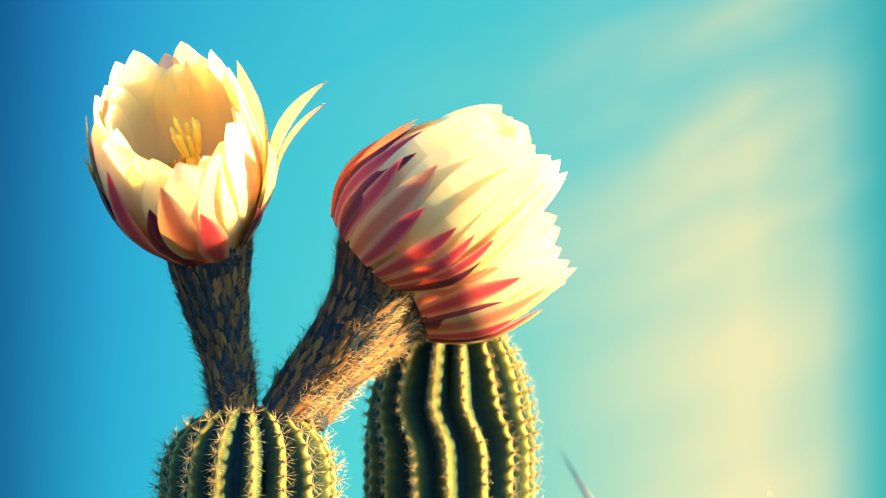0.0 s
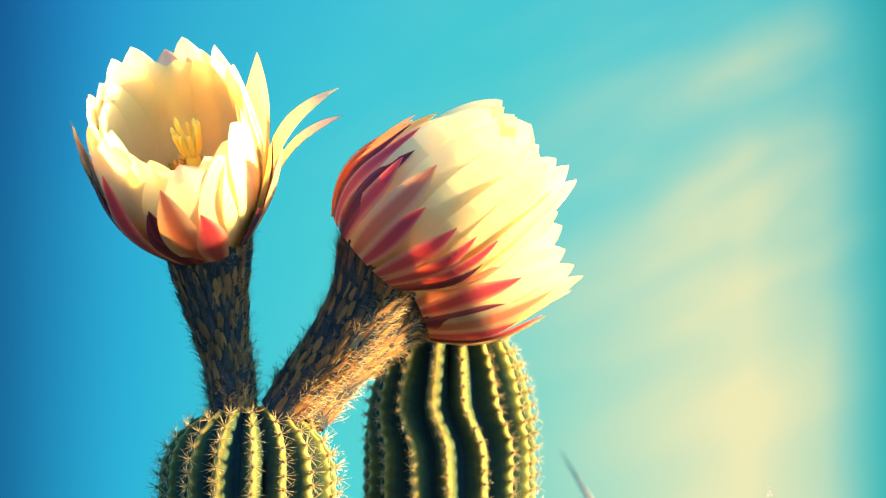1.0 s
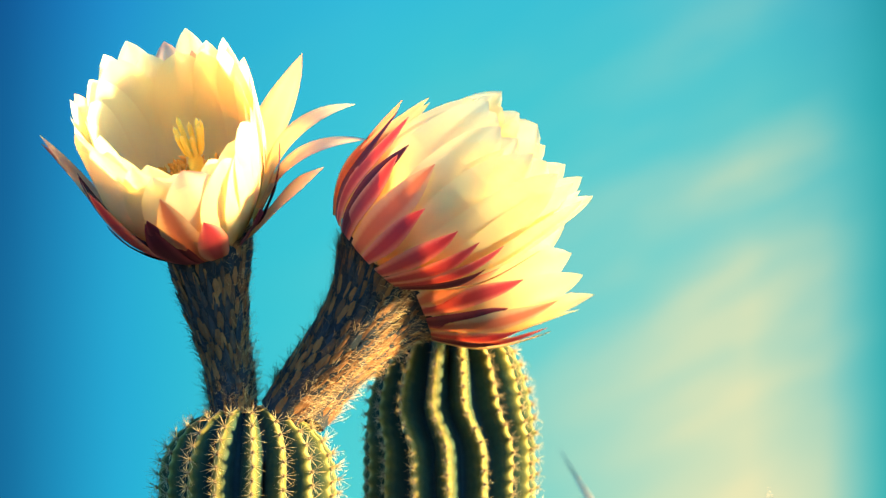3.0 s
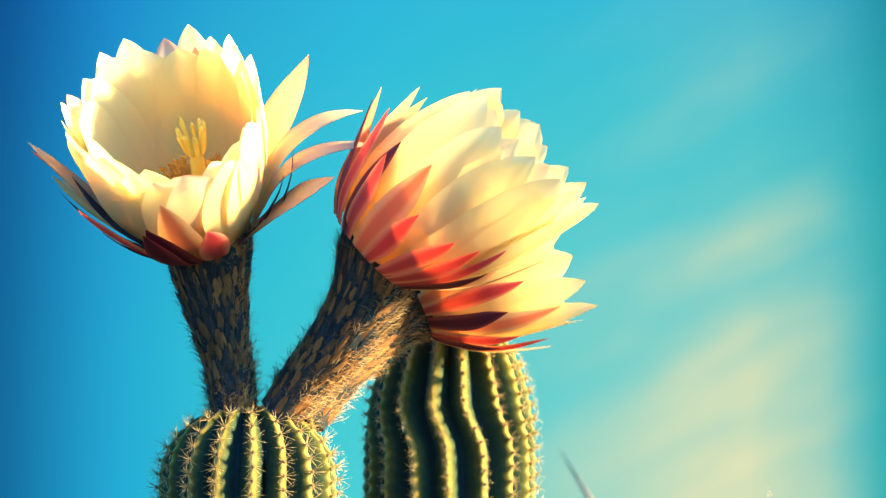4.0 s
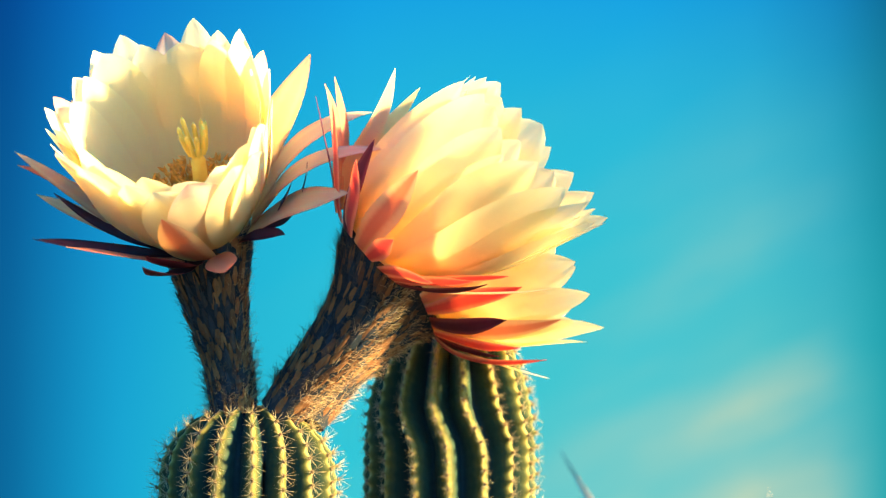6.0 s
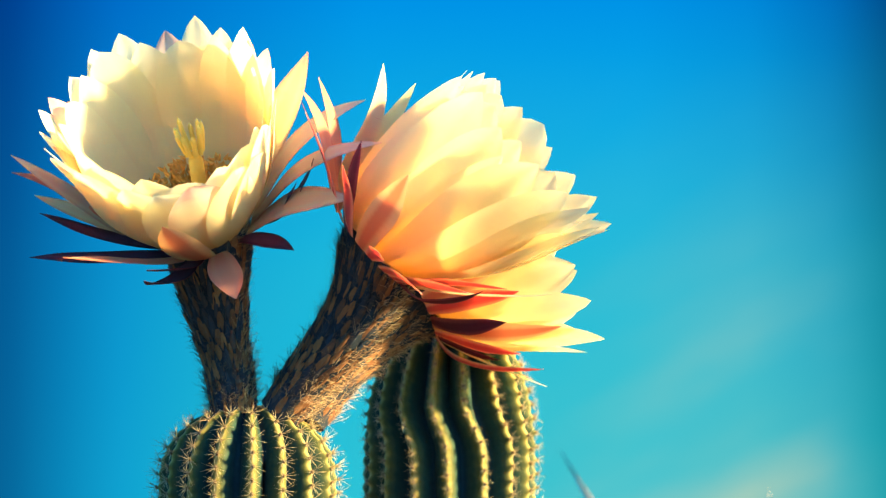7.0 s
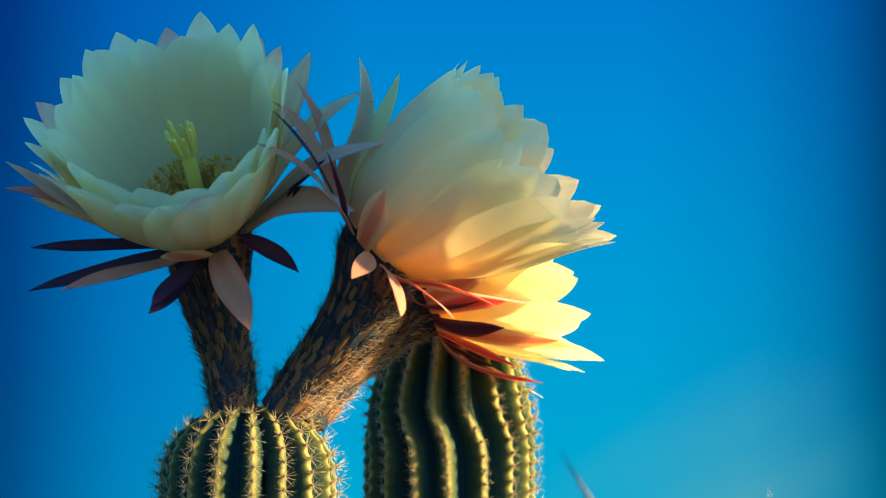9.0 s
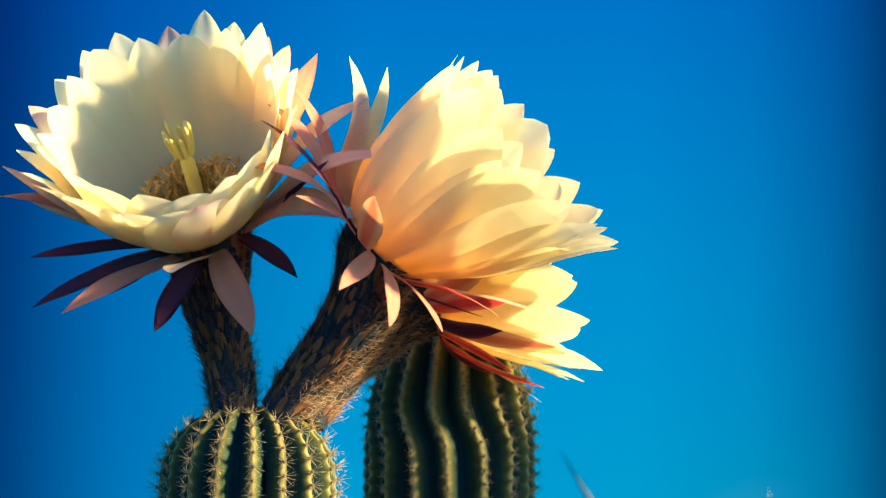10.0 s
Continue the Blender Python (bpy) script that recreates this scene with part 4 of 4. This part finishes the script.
b3.sepal(3, 0.0774, 0.014, (14.0, 26.0, 66.0, 90.0, 70.0), ((-10.0, -20.0), (-10.0, -30.0), (-40.0, -40.0), (-50.0, -50.0), (-20.0, -10.0)), ring=0.0252, mats=CORAL, seed=165, cup=0.022)
b3.sepal(22, 0.082, 0.016, (14.0, 22.0, 42.0, 50.0, 50.0), ((-10.0, -30.0), (-10.0, -20.0), (0.0, -10.0), (0.0, 0.0), (0.0, 10.0)), ring=0.0250, mats=PALE, seed=166, cup=0.022)
b3.sepal(359, 0.0449, 0.011, (18.0, 34.0, 58.0, 58.0, 90.0), ((-10.0, -20.0), (-10.0, -30.0), (-20.0, -40.0), (-20.0, -10.0), (-30.0, -70.0)), ring=0.0254, mats=DARK, seed=167, cup=0.022)
b3.sepal(300, 0.07, 0.012, (34.0, 30.0, 42.0, 50.0, 54.0), ((-40.0, 10.0), (-10.0, -30.0), (-10.0, -10.0), (0.0, 0.0), (0.0, 10.0)), ring=0.0252, mats=CORAL, seed=168, cup=0.022)
b3.sepal(345, 0.058, 0.012, (22.0, 30.0, 42.0, 46.0, 54.0), ((-20.0, -10.0), (-10.0, -30.0), (-10.0, -10.0), (0.0, 0.0), (0.0, 10.0)), ring=0.0252, mats=CORAL, seed=169, cup=0.022)


# ---- a dry shrub behind, out of focus, and an unseen tree added to shade the plants late ----
def dry_shrub(place, seed, stems, label):
    rnd = random.Random(seed)
    thing = tagged(empty("dry_shrub", Matrix.Translation(place)), label, "shrub")
    for way, length, radius in stems:
        verts, faces = [], []
        w = Vector(way).normalized()
        spike(verts, faces, (0, 0, 0), w, length, radius, None, 8, 6)
        for i in range(9):
            s = 0.35 + 0.6 * i / 9
            side = Vector((rnd.uniform(-1, 1), rnd.uniform(-1, 1), rnd.uniform(0.2, 1)))
            spike(verts, faces, w * (length * s), side, rnd.uniform(0.03, 0.07), radius * 0.35, None, 3, 4)
        part("stem", mesh_of("stem", verts, faces, [twig_mat]), thing)
    return thing


tip_a = at(0.115, 0.75, -0.198)
foot_a = Vector((tip_a.x + 0.55, tip_a.y + 0.1, -0.02))
dry_shrub(foot_a, 3, [(tip_a - foot_a, (tip_a - foot_a).length, 0.020), ((0.2, 0.1, 1), 0.55, 0.009), ((0.5, -0.2, 1), 0.5, 0.009)], "dry grey-brown shrub with bare leaning stems")
tip_b = at(0.345, 0.85, -0.250)
foot_b = Vector((tip_b.x - 0.10, tip_b.y + 0.1, -0.02))
dry_shrub(foot_b, 5, [(tip_b - foot_b, (tip_b - foot_b).length, 0.013), ((-0.3, 0.2, 1), 0.5, 0.009), ((0.4, 0.3, 1), 0.45, 0.009)], "low dry shrub with a bare dark stem")

RISE = Vector((0, 0, 1)) - TO_SUN * TO_SUN.z
RISE.normalize()
BESIDE = RISE.cross(TO_SUN).normalized()
BOUGH_AT = Vector((0, 0, 0.95)) + TO_SUN * 1.05
SLANT = 0.55                  # how steeply the bough hangs towards its tip


def shade_tree():
    """An unseen small tree added beside the cacti to cast the passing shade; its leafy bough nods across the low sun
    near the end.
    """
    foot = BOUGH_AT + BESIDE * 0.55
    tree = tagged(empty("unseen_shade_tree", Matrix.Translation((foot.x, foot.y, -0.02))), "unseen leafy tree, added to cast the late passing shade", "tree")
    rnd = random.Random(77)
    verts, faces = [], []
    spike(verts, faces, (0, 0, 0), (0.02, 0.01, 1), 2.1, 0.055, None, 14, 10)
    for i in range(10):
        spike(verts, faces, (0.02, 0.01, 1.2 + 0.08 * i), (rnd.uniform(-0.3, 1), rnd.uniform(-1, 0.2), rnd.uniform(0.5, 1)), rnd.uniform(0.3, 0.6), 0.014, None, 5, 6)
    part("trunk", mesh_of("trunk", verts, faces, [bark_mat]), tree)
    verts, faces = [], []
    spike(verts, faces, (0, 0, 0), -BESIDE - RISE * SLANT, 1.3, 0.014, (0, 0, -0.02), 8, 8)
    bough = part("bough", mesh_of("bough", verts, faces, [bark_mat]), tree, "leafy bough added to nod across the sun")
    verts, faces = [], []
    for i in range(17000):
        level = rnd.uniform(-0.135, 0.135)
        if level < -0.10 and rnd.random() > 0.4:      # thin towards its lower edge
            continue
        c = (-BESIDE - RISE * SLANT) * rnd.uniform(0.12, 1.05) + RISE * level + TO_SUN * rnd.uniform(-0.05, 0.05)
        way = Vector((rnd.uniform(-1, 1), rnd.uniform(-1, 1), rnd.uniform(-1, 0.6))).normalized()
        flat = (TO_SUN + Vector((rnd.uniform(-0.7, 0.7), rnd.uniform(-0.7, 0.7), rnd.uniform(-0.7, 0.7)))).normalized()
        across = flat.cross(way).normalized()
        ln, wd = rnd.uniform(0.035, 0.055), rnd.uniform(0.009, 0.013)
        b = len(verts)
        verts += [c, c + way * ln * 0.4 + across * wd, c + way * ln * 0.45 + flat * 0.002, c + way * ln * 0.4 - across * wd, c + way * ln]
        faces += [(b, b + 1, b + 2), (b, b + 2, b + 3), (b + 1, b + 4, b + 2), (b + 2, b + 4, b + 3)]
    tagged(part("foliage", mesh_of("foliage", verts, faces, [leaf_mat]), bough, "dense small green leaves"), kind="stuff")
    verts, faces = [], []
    for i in range(70):      # clumps round the top of the trunk
        a, r = rnd.uniform(0, 2 * math.pi), rnd.uniform(0.03, 0.20)
        heart = Vector((0.03 + r * math.cos(a), r * math.sin(a), rnd.uniform(1.62, 2.2)))
        for k in range(40):
            c = heart + Vector((rnd.gauss(0, 0.03), rnd.gauss(0, 0.03), rnd.gauss(0, 0.03)))
            way = Vector((rnd.uniform(-1, 1), rnd.uniform(-1, 1), rnd.uniform(-1, 0.6))).normalized()
            across = way.cross(Vector((rnd.uniform(-1, 1), rnd.uniform(-1, 1), 1))).normalized()
            ln, wd = rnd.uniform(0.035, 0.055), rnd.uniform(0.009, 0.013)
            b = len(verts)
            verts += [c, c + way * ln * 0.4 + across * wd, c + way * ln * 0.45 + across.cross(way) * 0.002, c + way * ln * 0.4 - across * wd, c + way * ln]
            faces += [(b, b + 1, b + 2), (b, b + 2, b + 3), (b + 1, b + 4, b + 2), (b + 2, b + 4, b + 3)]
    tagged(part("crown", mesh_of("crown", verts, faces, [leaf_mat]), tree, "small green leaves in loose clumps"), kind="stuff")
    base = Vector((foot.x, foot.y, -0.02))
    nod = [(0, 0.42), (8.0, 0.42), (8.5, 0.40), (8.7, 0.33), (8.8, 0.27), (8.88, 0.21), (8.97, 0.145), (9.05, 0.095), (9.15, 0.04), (9.25, 0.015), (9.35, -0.022), (9.45, -0.05),
           (9.55, -0.087), (9.65, -0.155), (9.77, -0.22), (9.9, -0.245), (10, -0.265)]
    MOVES.append((bough, [(t, Matrix.Translation(foot - base + RISE * (0.55 * SLANT)) @ Matrix.Rotation(math.asin(q / 0.55), 4, -TO_SUN)) for t, q in nod]))


shade_tree()


def fly():
    """A small black fly that crosses the leaning flower for a moment."""
    rest = at(0.0045, 0.2190, -0.12)
    thing = tagged(empty("fly", Matrix.Translation(rest)), "tiny black fly with clear wings passing the flower", "insect")
    body = bmesh.new()
    for c, r in (((0, 0, 0), (0.0011, 0.0008, 0.0008)), ((0.0018, 0, 0), (0.0016, 0.0009, 0.0009)), ((-0.0014, 0, 0), (0.0007, 0.0007, 0.0007))):
        bmesh.ops.create_icosphere(body, subdivisions=2, radius=1.0, matrix=Matrix.LocRotScale(c, None, r))
    me = bpy.data.meshes.new("body")
    body.to_mesh(me)
    body.free()
    me.materials.append(fly_mat)
    part("body", me, thing)
    for side in (-1, 1):
        verts = [(0, 0.0004 * side, 0.0006), (0.0010, 0.0016 * side, 0.0012), (0.0030, 0.0020 * side, 0.0014), (0.0034, 0.0010 * side, 0.0011), (0.0016, 0.0004 * side, 0.0008)]
        verts += [(x, y, z + 0.00006) for x, y, z in verts]
        faces = [(4, 3, 2, 1, 0), (5, 6, 7, 8, 9)] + [(i, (i + 1) % 5, (i + 1) % 5 + 5, i + 5) for i in range(5)]
        part("wing", mesh_of("wing", verts, faces, [wing_mat], smooth=False), thing)
    spot = at(0.0300, -0.075, 0.0785)
    turn = Euler((radians(-30), radians(-45), 0)).to_matrix().to_4x4()
    over = Matrix.Translation(at(0.10, 0.20, 0.22))
    sit = Matrix.Translation(rest)
    perch = Matrix.Translation(at(0.0615, -0.10, 0.0334)) @ Euler((radians(-60), 0, radians(20))).to_matrix().to_4x4()
    MOVES.append((thing, [(0, sit), (2.3, sit), (2.4, over), (2.47, Matrix.Translation(spot) @ turn), (2.53, Matrix.Translation(spot) @ turn), (2.6, over),
                          (2.67, perch), (2.73, perch), (2.8, over), (2.9, sit), (10, sit)]))


fly()


def motions():
    for ob, rows in MOVES:
        walk(ob, rows)


motions()
